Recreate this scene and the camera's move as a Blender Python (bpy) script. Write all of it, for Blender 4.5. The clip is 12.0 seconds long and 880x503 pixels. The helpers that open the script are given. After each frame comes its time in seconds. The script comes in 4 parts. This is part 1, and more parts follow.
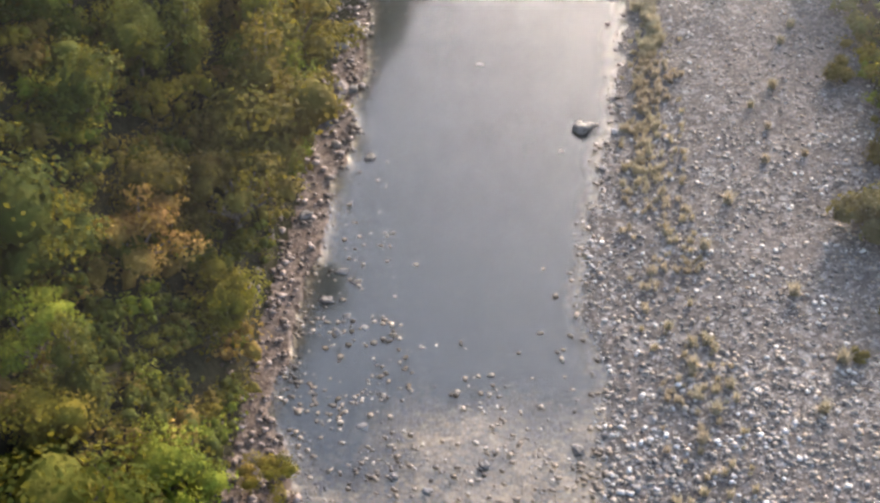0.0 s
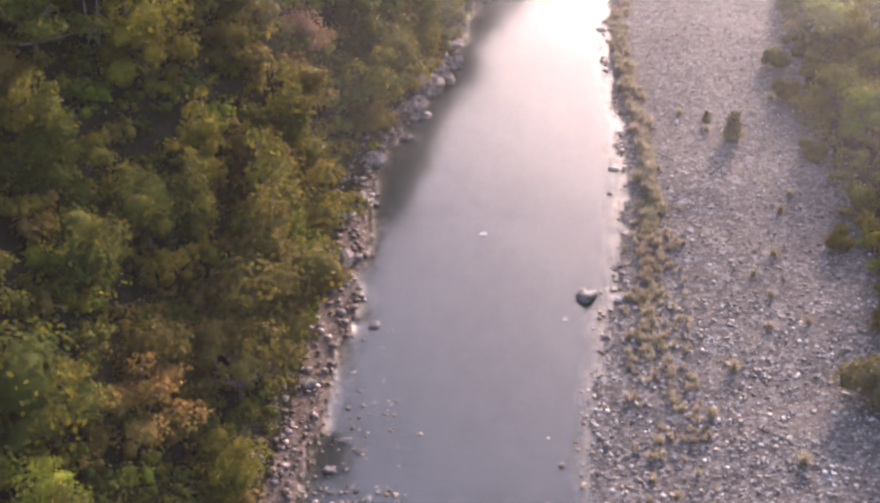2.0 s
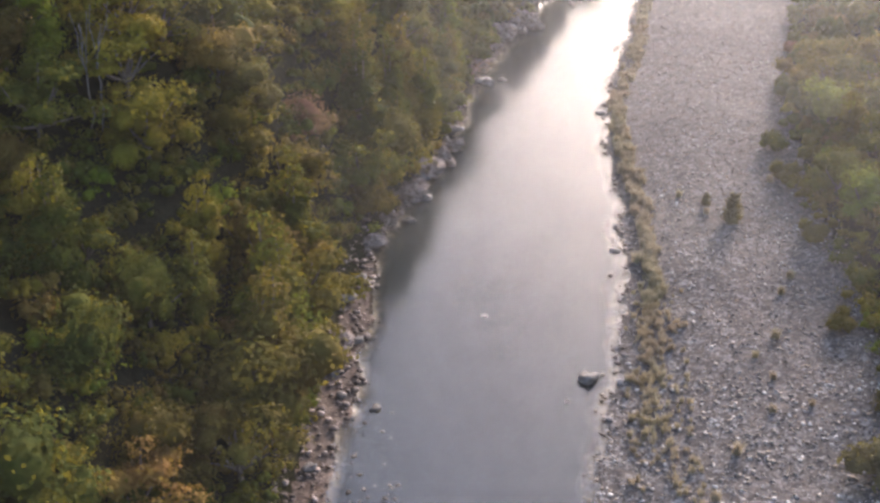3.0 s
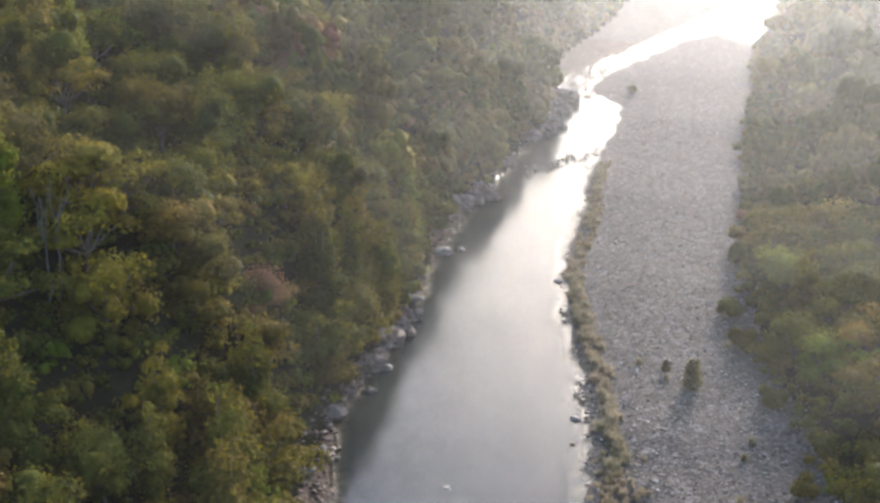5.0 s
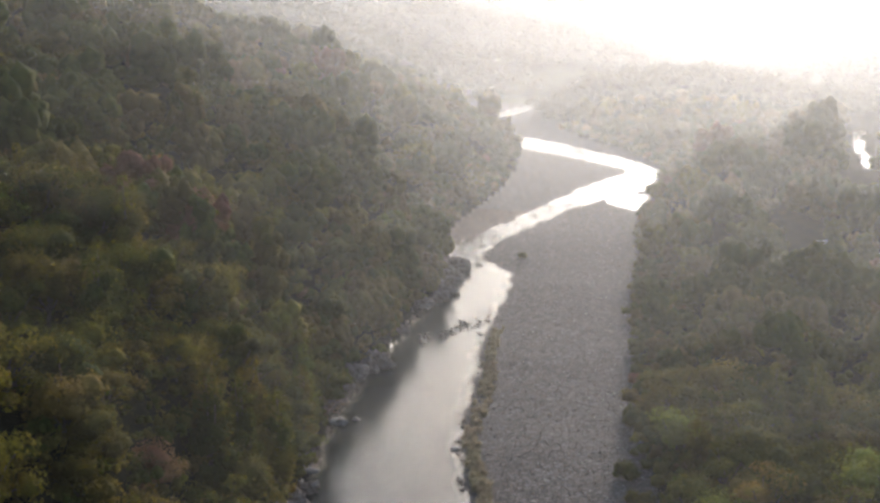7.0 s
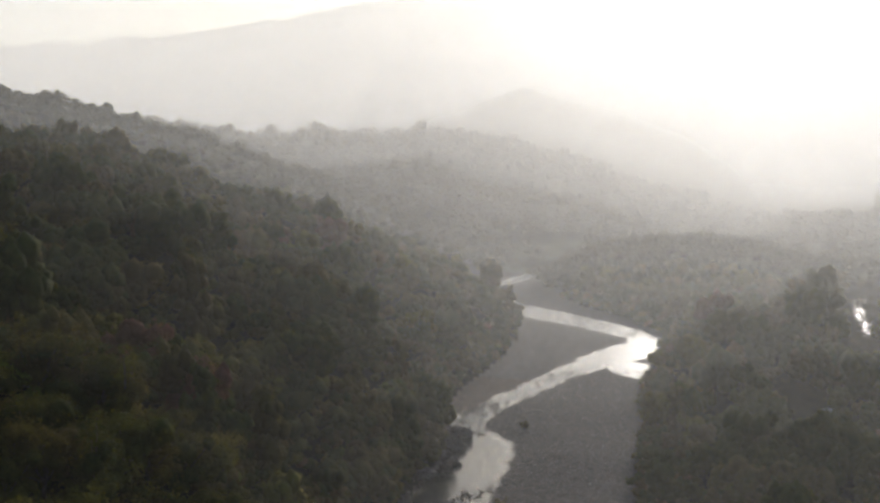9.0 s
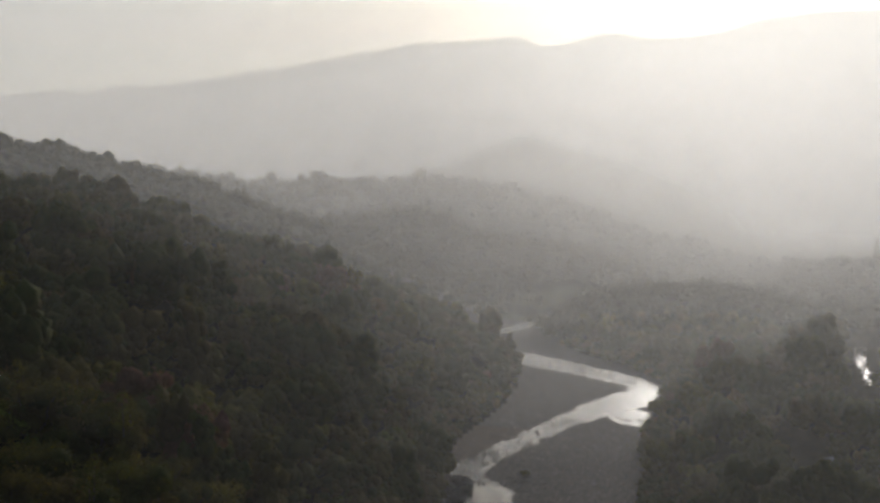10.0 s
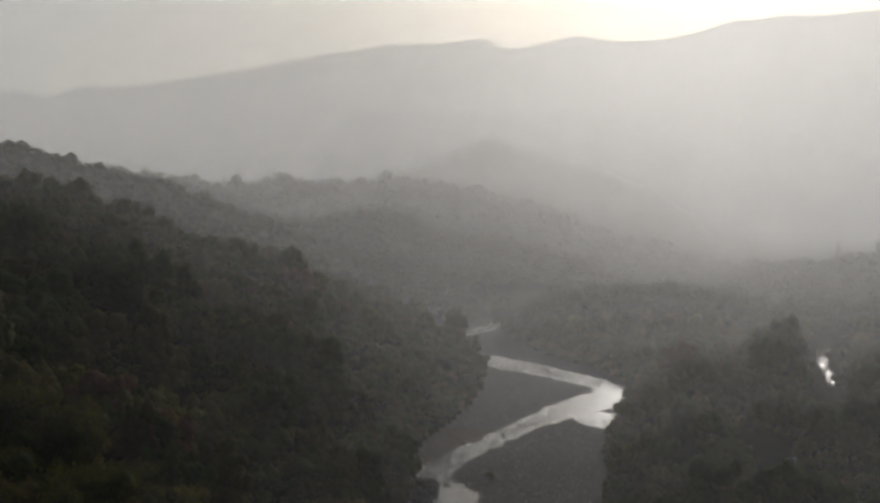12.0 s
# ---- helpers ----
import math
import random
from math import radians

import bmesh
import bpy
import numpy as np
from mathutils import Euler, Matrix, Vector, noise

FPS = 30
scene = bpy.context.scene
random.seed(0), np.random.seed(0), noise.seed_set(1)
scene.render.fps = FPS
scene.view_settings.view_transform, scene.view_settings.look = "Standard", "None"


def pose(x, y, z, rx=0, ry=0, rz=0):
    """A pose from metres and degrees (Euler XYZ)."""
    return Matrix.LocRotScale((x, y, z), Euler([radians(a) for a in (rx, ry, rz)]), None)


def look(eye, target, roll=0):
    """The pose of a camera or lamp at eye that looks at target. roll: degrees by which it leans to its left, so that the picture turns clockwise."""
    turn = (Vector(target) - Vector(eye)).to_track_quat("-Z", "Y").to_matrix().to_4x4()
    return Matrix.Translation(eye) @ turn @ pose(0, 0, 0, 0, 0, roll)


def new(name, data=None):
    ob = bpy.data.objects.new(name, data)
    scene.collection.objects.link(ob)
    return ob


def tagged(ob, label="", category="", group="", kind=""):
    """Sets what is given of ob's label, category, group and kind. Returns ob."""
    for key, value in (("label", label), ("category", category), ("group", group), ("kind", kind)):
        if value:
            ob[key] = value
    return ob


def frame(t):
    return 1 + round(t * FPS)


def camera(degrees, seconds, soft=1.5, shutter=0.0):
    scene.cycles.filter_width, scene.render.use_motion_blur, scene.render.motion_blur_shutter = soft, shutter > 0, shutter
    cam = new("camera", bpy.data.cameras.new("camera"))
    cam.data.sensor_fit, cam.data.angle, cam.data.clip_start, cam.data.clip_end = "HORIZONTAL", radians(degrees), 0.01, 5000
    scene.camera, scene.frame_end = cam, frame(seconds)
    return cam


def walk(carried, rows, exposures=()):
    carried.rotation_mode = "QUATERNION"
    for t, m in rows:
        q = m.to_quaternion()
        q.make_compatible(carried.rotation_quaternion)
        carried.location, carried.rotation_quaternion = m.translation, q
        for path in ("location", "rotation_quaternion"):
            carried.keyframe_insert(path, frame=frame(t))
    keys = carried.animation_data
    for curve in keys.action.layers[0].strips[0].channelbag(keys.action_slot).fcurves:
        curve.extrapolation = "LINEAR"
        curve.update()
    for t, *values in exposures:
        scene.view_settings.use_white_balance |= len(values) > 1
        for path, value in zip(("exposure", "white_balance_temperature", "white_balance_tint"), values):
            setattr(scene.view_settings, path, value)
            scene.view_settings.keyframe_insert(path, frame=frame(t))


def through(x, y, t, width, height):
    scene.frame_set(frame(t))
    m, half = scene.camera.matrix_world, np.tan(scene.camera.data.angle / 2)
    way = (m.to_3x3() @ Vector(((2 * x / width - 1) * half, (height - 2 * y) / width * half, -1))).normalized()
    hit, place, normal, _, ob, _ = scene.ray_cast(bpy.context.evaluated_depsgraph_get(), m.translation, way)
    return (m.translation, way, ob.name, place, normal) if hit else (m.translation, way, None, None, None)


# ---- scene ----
cam = camera(38.0, 12.0, soft=2.8)
EYE_HEIGHT = 70.0
PATH = [  # seconds, yaw, pitch and roll in degrees: a hovering drone that tilts up and turns a little
    (0, 0.07, -37.60, 0.00),
    (0.5, 0.10, -35.75, 0.03),
    (1, 0.14, -33.90, 0.09),
    (1.5, 0.17, -31.93, 0.14),
    (2, 0.20, -30.07, 0.16),
    (2.5, 0.19, -28.30, 0.22),
    (3, 0.21, -26.40, 0.23),
    (5, -1.67, -18.82, 0.09),
    (5.5, -4.07, -16.95, -0.10),
    (6, -5.62, -15.19, -0.15),
    (6.5, -6.51, -13.17, -0.01),
    (7, -6.56, -11.28, -0.01),
    (9, -6.50, -3.74, 0.04),
    (9.5, -6.51, -2.26, 0.04),
    (10, -6.51, -1.60, 0.05),
    (10.5, -6.59, -1.52, 0.04),
    (11, -6.97, -1.52, 0.02),
    (11.5, -7.59, -1.51, 0.03),
    (12, -8.05, -1.50, 0.04),
]
EXPOSURES = [(0, 2.60, 6950, 17), (1, 2.52, 6700, 15), (1.7, 2.54, 7000, 37), (2.5, 2.34, 6900, 33), (3.2, 2.20, 6600, 20), (5, 2.02, 6350, 13), (6, 1.68, 6350, 18), (7, 1.05, 6400, 13), (9, -0.27, 6300, 10), (10, -0.90, 6280, 10), (12, -1.26, 6220, 10)]
walk(cam, [(t, pose(0, 0, EYE_HEIGHT, 90 + p, r, y)) for t, y, p, r in PATH], EXPOSURES)

scene.cycles.transparent_max_bounces = 40  # many thin sheets stand in for the valley's mist

# ---- light: a low hazy sun over the far range, ahead and to the right ----
SUN_BEARING, SUN_HEIGHT = 22.0, 15.0
world = bpy.data.worlds.new("sky")
scene.world = world
world.use_nodes = True
sky = world.node_tree.nodes.new("ShaderNodeTexSky")
sky.sky_type, sky.sun_disc = "NISHITA", False
sky.sun_elevation, sky.sun_rotation = radians(SUN_HEIGHT), radians(SUN_BEARING)
sky.altitude, sky.air_density, sky.dust_density, sky.ozone_density = 100, 1.0, 2.4, 2.0
back = world.node_tree.nodes["Background"]
back.inputs["Strength"].default_value = 0.15
world.node_tree.links.new(sky.outputs[0], back.inputs["Color"])
sun = new("sun", bpy.data.lights.new("sun", "SUN"))
sun.data.energy, sun.data.angle, sun.data.color = 2.15, radians(11.0), (1.0, 0.93, 0.84)
a, e = radians(SUN_BEARING), radians(SUN_HEIGHT)
toward = Vector((math.sin(a) * math.cos(e), math.cos(a) * math.cos(e), math.sin(e)))
sun.matrix_world = look(toward * 600, (0, 0, 0))

# ---- materials ----


def material(name):
    m = bpy.data.materials.new(name)
    m.use_nodes = True
    m.node_tree.nodes.clear()
    return m, m.node_tree.nodes, m.node_tree.links


def ramp(nodes, stops):
    r = nodes.new("ShaderNodeValToRGB")
    while len(r.color_ramp.elements) < len(stops):
        r.color_ramp.elements.new(0.5)
    for el, (p, c) in zip(r.color_ramp.elements, stops):
        el.position, el.color = p, (*c, 1)
    return r


def noise_tex(nodes, links, scale, detail=4.0, rough=0.55):
    co = nodes.new("ShaderNodeNewGeometry")
    n = nodes.new("ShaderNodeTexNoise")
    n.inputs["Scale"].default_value, n.inputs["Detail"].default_value, n.inputs["Roughness"].default_value = scale, detail, rough
    links.new(co.outputs["Position"], n.inputs["Vector"])
    return n


def mix_rgb(nodes, links, fac, a, b, mode="MIX"):
    m = nodes.new("ShaderNodeMix")
    m.data_type, m.blend_type = "RGBA", mode
    for sock, v in ((m.inputs[0], fac), (m.inputs[6], a), (m.inputs[7], b)):
        if isinstance(v, (int, float)):
            sock.default_value = v
        elif isinstance(v, tuple):
            sock.default_value = (*v, 1)
        else:
            links.new(v, sock)
    return m.outputs[2]


def leaf_material(name, dark, mid, light, through=0.25, glow=(0.35, 0.28, 0.03)):
    """Leaves: hue varies from tree to tree, clump to clump and leaf to leaf; sunlight shines through."""
    m, N, L = material(name)
    tree = noise_tex(N, L, 0.11, 1.0)
    clump = noise_tex(N, L, 0.45, 3.0)
    geo = N.new("ShaderNodeNewGeometry")
    info = N.new("ShaderNodeObjectInfo")
    add = N.new("ShaderNodeMath")
    add.operation = "MULTIPLY_ADD"
    L.new(geo.outputs["Random Per Island"], add.inputs[0])
    add.inputs[1].default_value = 0.13
    L.new(clump.outputs["Fac"], add.inputs[2])
    add2 = N.new("ShaderNodeMath")
    add2.operation = "MULTIPLY_ADD"
    L.new(info.outputs["Random"], add2.inputs[0])
    add2.inputs[1].default_value = 0.2
    L.new(add.outputs[0], add2.inputs[2])
    r = ramp(N, [(0.36, dark), (0.58, mid), (0.86, light)])
    L.new(add2.outputs[0], r.inputs[0])
    hue = N.new("ShaderNodeHueSaturation")
    hr = N.new("ShaderNodeMapRange")
    hr.inputs["From Min"].default_value, hr.inputs["From Max"].default_value = 0.3, 0.7
    hr.inputs["To Min"].default_value, hr.inputs["To Max"].default_value = 0.475, 0.52
    L.new(tree.outputs["Fac"], hr.inputs["Value"])
    L.new(hr.outputs[0], hue.inputs["Hue"])
    L.new(r.outputs[0], hue.inputs["Color"])
    p = N.new("ShaderNodeBsdfPrincipled")
    p.inputs["Roughness"].default_value = 0.8
    p.inputs["Specular IOR Level"].default_value = 0.03
    L.new(hue.outputs[0], p.inputs["Base Color"])
    t = N.new("ShaderNodeBsdfTranslucent")
    twigs = noise_tex(N, L, 1.9, 4.0, 0.7)  # relief of leaf clusters
    b = N.new("ShaderNodeBump")
    b.inputs["Strength"].default_value, b.inputs["Distance"].default_value = 0.9, 0.35
    L.new(twigs.outputs["Fac"], b.inputs["Height"])
    L.new(b.outputs[0], p.inputs["Normal"])
    L.new(mix_rgb(N, L, 0.5, hue.outputs[0], glow), t.inputs["Color"])
    mx = N.new("ShaderNodeMixShader")
    mx.inputs[0].default_value = through
    L.new(p.outputs[0], mx.inputs[1])
    L.new(t.outputs[0], mx.inputs[2])
    out = N.new("ShaderNodeOutputMaterial")
    L.new(mx.outputs[0], out.inputs[0])
    return m


def solid_material(name, stops, scale, roughness=0.85, bump=0.3, fine=6.0, random_share=0.0, island_share=0.0, sheen=0.12):
    """Bark, rock, soil: two scales of noise, relief, and some chance from piece to piece."""
    m, N, L = material(name)
    big, small = noise_tex(N, L, scale, 5.0), noise_tex(N, L, scale * fine, 4.0, 0.65)
    s = N.new("ShaderNodeMath")
    s.operation = "MULTIPLY_ADD"
    L.new(small.outputs["Fac"], s.inputs[0])
    s.inputs[1].default_value = 0.5
    L.new(big.outputs["Fac"], s.inputs[2])
    last = s.outputs[0]
    shift = -0.25
    for share, node, out in ((random_share, "ShaderNodeObjectInfo", "Random"), (island_share, "ShaderNodeNewGeometry", "Random Per Island")):
        if share:
            n = N.new(node)
            k = N.new("ShaderNodeMath")
            k.operation = "MULTIPLY_ADD"
            L.new(n.outputs[out], k.inputs[0])
            k.inputs[1].default_value = share
            L.new(last, k.inputs[2])
            last = k.outputs[0]
            shift -= share / 2
    k = N.new("ShaderNodeMath")
    k.operation = "ADD"
    k.inputs[1].default_value = shift
    L.new(last, k.inputs[0])
    r = ramp(N, stops)
    L.new(k.outputs[0], r.inputs[0])
    p = N.new("ShaderNodeBsdfPrincipled")
    p.inputs["Roughness"].default_value = roughness
    p.inputs["Specular IOR Level"].default_value = sheen
    L.new(r.outputs[0], p.inputs["Base Color"])
    b = N.new("ShaderNodeBump")
    b.inputs["Strength"].default_value, b.inputs["Distance"].default_value = bump, 0.5 / scale / fine
    L.new(small.outputs["Fac"], b.inputs["Height"])
    L.new(b.outputs[0], p.inputs["Normal"])
    out = N.new("ShaderNodeOutputMaterial")
    L.new(p.outputs[0], out.inputs[0])
    return m


def gravel_material(name, tones, cell, wet=False):
    """A bed of cobbles: every stone has its tone, joints lie deep, sand and silt in patches."""
    m, N, L = material(name)
    geo = N.new("ShaderNodeNewGeometry")
    v = N.new("ShaderNodeTexVoronoi")
    v.inputs["Scale"].default_value = 1 / cell
    v.inputs["Randomness"].default_value = 1.0
    L.new(geo.outputs["Position"], v.inputs["Vector"])
    sep = N.new("ShaderNodeSeparateColor")
    L.new(v.outputs["Color"], sep.inputs[0])
    r = ramp(N, tones)
    L.new(sep.outputs[0], r.inputs[0])
    large = N.new("ShaderNodeTexVoronoi")
    large.inputs["Scale"].default_value = 0.42 / cell
    L.new(geo.outputs["Position"], large.inputs["Vector"])
    sep2 = N.new("ShaderNodeSeparateColor")
    L.new(large.outputs["Color"], sep2.inputs[0])
    r2 = ramp(N, tones)
    L.new(sep2.outputs[0], r2.inputs[0])
    both = mix_rgb(N, L, 0.38, r.outputs[0], r2.outputs[0])
    patch = noise_tex(N, L, 0.12, 4.0)
    pr = ramp(N, [(0.42, (0, 0, 0)), (0.68, (1, 1, 1))])
    L.new(patch.outputs["Fac"], pr.inputs[0])
    silt = mix_rgb(N, L, pr.outputs[0], both, (0.10, 0.082, 0.070))
    tone = mix_rgb(N, L, 0.45, both, silt)
    drift = noise_tex(N, L, 0.55, 5.0, 0.7)  # drifts of coarser and finer stones
    dr = ramp(N, [(0.35, (0.72, 0.73, 0.76)), (0.62, (1.22, 1.18, 1.1))])
    L.new(drift.outputs["Fac"], dr.inputs[0])
    tone = mix_rgb(N, L, 0.7, tone, dr.outputs[0], "MULTIPLY")
    gap = ramp(N, [(0.30, (1, 1, 1)), (0.62, (0.45, 0.43, 0.41))])
    L.new(v.outputs["Distance"], gap.inputs[0])
    col = mix_rgb(N, L, 0.2, tone, gap.outputs[0], "MULTIPLY")
    p = N.new("ShaderNodeBsdfPrincipled")
    p.inputs["Roughness"].default_value = 0.5 if wet else 0.9
    p.inputs["Specular IOR Level"].default_value = 0.3 if wet else 0.03
    L.new(col, p.inputs["Base Color"])
    b = N.new("ShaderNodeBump")
    b.invert = True
    b.inputs["Strength"].default_value, b.inputs["Distance"].default_value = 0.25 if wet else 0.4, cell * 0.5
    L.new(v.outputs["Distance"], b.inputs["Height"])
    L.new(b.outputs[0], p.inputs["Normal"])
    out = N.new("ShaderNodeOutputMaterial")
    L.new(p.outputs[0], out.inputs[0])
    return m


def water_material():
    """River water with small ripples: clear over shallows, murkier with depth; the bed shows through where it is thin."""
    m, N, L = material("river_water")
    deep = N.new("ShaderNodeAttribute")
    deep.attribute_name = "depth"
    clear = N.new("ShaderNodeBsdfTransparent")
    clear.inputs["Color"].default_value = (0.96, 0.95, 0.91, 1)
    murk = N.new("ShaderNodeBsdfDiffuse")
    silt = noise_tex(N, L, 0.09, 3.0)
    L.new(mix_rgb(N, L, silt.outputs["Fac"], (0.016, 0.020, 0.019), (0.022, 0.027, 0.026)), murk.inputs["Color"])
    share = N.new("ShaderNodeMapRange")
    share.inputs["From Min"].default_value, share.inputs["From Max"].default_value = 0.05, 0.6
    share.inputs["To Min"].default_value, share.inputs["To Max"].default_value = 0.12, 0.93
    L.new(deep.outputs["Fac"], share.inputs["Value"])
    body = N.new("ShaderNodeMixShader")
    L.new(share.outputs[0], body.inputs[0])
    L.new(clear.outputs[0], body.inputs[1])
    L.new(murk.outputs[0], body.inputs[2])
    gloss = N.new("ShaderNodeBsdfGlossy")
    broken = N.new("ShaderNodeAttribute")
    broken.attribute_name = "riffle"
    rough = N.new("ShaderNodeMapRange")
    rough.inputs["To Min"].default_value, rough.inputs["To Max"].default_value = 0.155, 0.25
    L.new(broken.outputs["Fac"], rough.inputs["Value"])
    L.new(rough.outputs[0], gloss.inputs["Roughness"])
    wave = noise_tex(N, L, 0.7, 3.0)
    b = N.new("ShaderNodeBump")
    b.inputs["Strength"].default_value, b.inputs["Distance"].default_value = 0.045, 0.12
    stir = N.new("ShaderNodeMapRange")
    stir.inputs["To Min"].default_value, stir.inputs["To Max"].default_value = 0.022, 0.6
    L.new(broken.outputs["Fac"], stir.inputs["Value"])
    L.new(stir.outputs[0], b.inputs["Strength"])
    L.new(wave.outputs["Fac"], b.inputs["Height"])
    tilt = N.new("ShaderNodeLayerWeight")
    tilt.inputs["Blend"].default_value = 0.5
    for n in (gloss, tilt):
        L.new(b.outputs[0], n.inputs["Normal"])
    rise = N.new("ShaderNodeMath")
    rise.operation = "POWER"
    rise.inputs[1].default_value = 6.2
    L.new(tilt.outputs["Facing"], rise.inputs[0])
    f = N.new("ShaderNodeMapRange")
    f.inputs["To Min"].default_value, f.inputs["To Max"].default_value = 0.066, 0.84
    L.new(rise.outputs[0], f.inputs["Value"])
    mx = N.new("ShaderNodeMixShader")
    L.new(f.outputs[0], mx.inputs[0])
    L.new(body.outputs[0], mx.inputs[1])
    L.new(gloss.outputs[0], mx.inputs[2])
    out = N.new("ShaderNodeOutputMaterial")
    L.new(mx.outputs[0], out.inputs[0])
    return m


def mist_material(name, thick, top, west, sunny):
    """An added sheet for a thin bank of morning mist: mostly clear, whitish where the sun shines through; thins out
    upwards.
    """
    m, N, L = material(name)
    geo = N.new("ShaderNodeNewGeometry")
    sep = N.new("ShaderNodeSeparateXYZ")
    L.new(geo.outputs["Position"], sep.inputs[0])
    up = N.new("ShaderNodeMapRange")
    up.interpolation_type = "SMOOTHSTEP"
    up.inputs["From Min"].default_value, up.inputs["From Max"].default_value = top * 0.45, top
    up.inputs["To Min"].default_value, up.inputs["To Max"].default_value = thick, 0.0
    L.new(sep.outputs["Z"], up.inputs["Value"])
    over = N.new("ShaderNodeMath")  # denser on the sun's side, standing in for its glow in the haze
    over.operation = "DIVIDE"
    L.new(sep.outputs["X"], over.inputs[0])
    L.new(sep.outputs["Y"], over.inputs[1])
    east = N.new("ShaderNodeMapRange")
    east.interpolation_type = "SMOOTHSTEP"
    east.inputs["From Min"].default_value, east.inputs["From Max"].default_value = -0.30, 0.45
    east.inputs["To Min"].default_value, east.inputs["To Max"].default_value = west, sunny
    L.new(over.outputs[0], east.inputs["Value"])
    wisp = noise_tex(N, L, 4.0 / max(top, 50), 3.0)
    wr = N.new("ShaderNodeMapRange")
    wr.inputs["From Min"].default_value, wr.inputs["From Max"].default_value = 0.25, 0.75
    wr.inputs["To Min"].default_value, wr.inputs["To Max"].default_value = 0.86, 1.14
    L.new(wisp.outputs["Fac"], wr.inputs["Value"])
    room = N.new("ShaderNodeAttribute")  # how freely the air stands over the land here
    room.attribute_name = "room"
    k = up.outputs[0]
    for other in (east.outputs[0], wr.outputs[0], room.outputs["Fac"]):
        mul = N.new("ShaderNodeMath")
        mul.operation = "MULTIPLY"
        mul.use_clamp = True
        L.new(k, mul.inputs[0])
        L.new(other, mul.inputs[1])
        k = mul.outputs[0]
    clear = N.new("ShaderNodeBsdfTransparent")
    white = N.new("ShaderNodeBsdfTranslucent")
    white.inputs["Color"].default_value = (0.965, 0.965, 0.955, 1)
    ahead = N.new("ShaderNodeBsdfRefraction")  # droplets scatter most of the sunlight onwards
    ahead.inputs["Color"].default_value = (0.95, 0.95, 0.94, 1)
    ahead.inputs["IOR"].default_value, ahead.inputs["Roughness"].default_value = 1.33, 1.0
    both = N.new("ShaderNodeMixShader")
    both.inputs[0].default_value = 0.085
    L.new(white.outputs[0], both.inputs[1])
    L.new(ahead.outputs[0], both.inputs[2])
    mx = N.new("ShaderNodeMixShader")
    L.new(k, mx.inputs[0])
    L.new(clear.outputs[0], mx.inputs[1])
    L.new(both.outputs[0], mx.inputs[2])
    out = N.new("ShaderNodeOutputMaterial")
    L.new(mx.outputs[0], out.inputs[0])
    return m


LEAVES = {
    "deep green": leaf_material("leaves_deep_green", (0.018, 0.025, 0.006), (0.035, 0.048, 0.008), (0.080, 0.083, 0.016)),
    "green": leaf_material("leaves_green", (0.026, 0.034, 0.007), (0.052, 0.064, 0.010), (0.119, 0.112, 0.019)),
    "olive": leaf_material("leaves_olive", (0.041, 0.034, 0.008), (0.078, 0.063, 0.014), (0.143, 0.105, 0.025)),
    "yellow-green": leaf_material("leaves_yellow_green", (0.052, 0.048, 0.007), (0.111, 0.093, 0.011), (0.212, 0.161, 0.022)),
    "ochre": leaf_material("leaves_ochre", (0.090, 0.055, 0.014), (0.174, 0.110, 0.026), (0.264, 0.165, 0.042)),
    "rusty pink": leaf_material("leaves_rusty", (0.114, 0.050, 0.025), (0.219, 0.100, 0.054), (0.298, 0.150, 0.085)),
    "bright green": leaf_material("leaves_bright_green", (0.052, 0.069, 0.009), (0.107, 0.135, 0.013), (0.216, 0.218, 0.025)),
}
FAR_CANOPY = leaf_material("leaves_far", (0.022, 0.028, 0.010), (0.038, 0.045, 0.015), (0.065, 0.068, 0.024), 0.12)
BARK = solid_material("bark", [(0.3, (0.075, 0.055, 0.04)), (0.7, (0.19, 0.15, 0.115))], 1.2, bump=0.5)
PALE_BARK = solid_material("pale_bark", [(0.3, (0.095, 0.082, 0.066)), (0.7, (0.20, 0.175, 0.145))], 1.2, bump=0.4)
ROCK = solid_material("river_rock", [(0.25, (0.050, 0.043, 0.037)), (0.5, (0.108, 0.094, 0.083)), (0.75, (0.216, 0.191, 0.169))], 0.9, 0.7, 0.6, random_share=0.3)
RIFFLE_ROCK = solid_material("riffle_rock", [(0.1, (0.048, 0.038, 0.029)), (0.45, (0.116, 0.088, 0.064)), (0.75, (0.200, 0.156, 0.116)), (0.95, (0.336, 0.280, 0.224))], 0.4, 0.65, 0.5, 10.0, island_share=0.8, sheen=0.05)
COBBLE = solid_material("cobbles", [(0.10, (0.080, 0.071, 0.063)), (0.36, (0.156, 0.135, 0.109)), (0.52, (0.227, 0.187, 0.144)), (0.66, (0.290, 0.206, 0.135)), (0.78, (0.271, 0.239, 0.210)), (0.95, (0.521, 0.470, 0.395))], 0.35, 0.6, 0.4, 12.0, island_share=0.85, sheen=0.12)
STONE = solid_material("single_cobble", [(0.10, (0.078, 0.072, 0.068)), (0.36, (0.151, 0.137, 0.119)), (0.52, (0.220, 0.190, 0.156)), (0.66, (0.282, 0.209, 0.147)), (0.78, (0.263, 0.243, 0.228)), (0.95, (0.506, 0.477, 0.429))], 0.35, 0.6, 0.4, 12.0, random_share=0.85, sheen=0.12)
BANK_ROCK = solid_material("bank_rock", [(0.2, (0.044, 0.032, 0.025)), (0.5, (0.105, 0.077, 0.061)), (0.8, (0.26, 0.20, 0.165))], 0.4, 0.6, 0.5, 10.0, island_share=0.6, sheen=0.08)
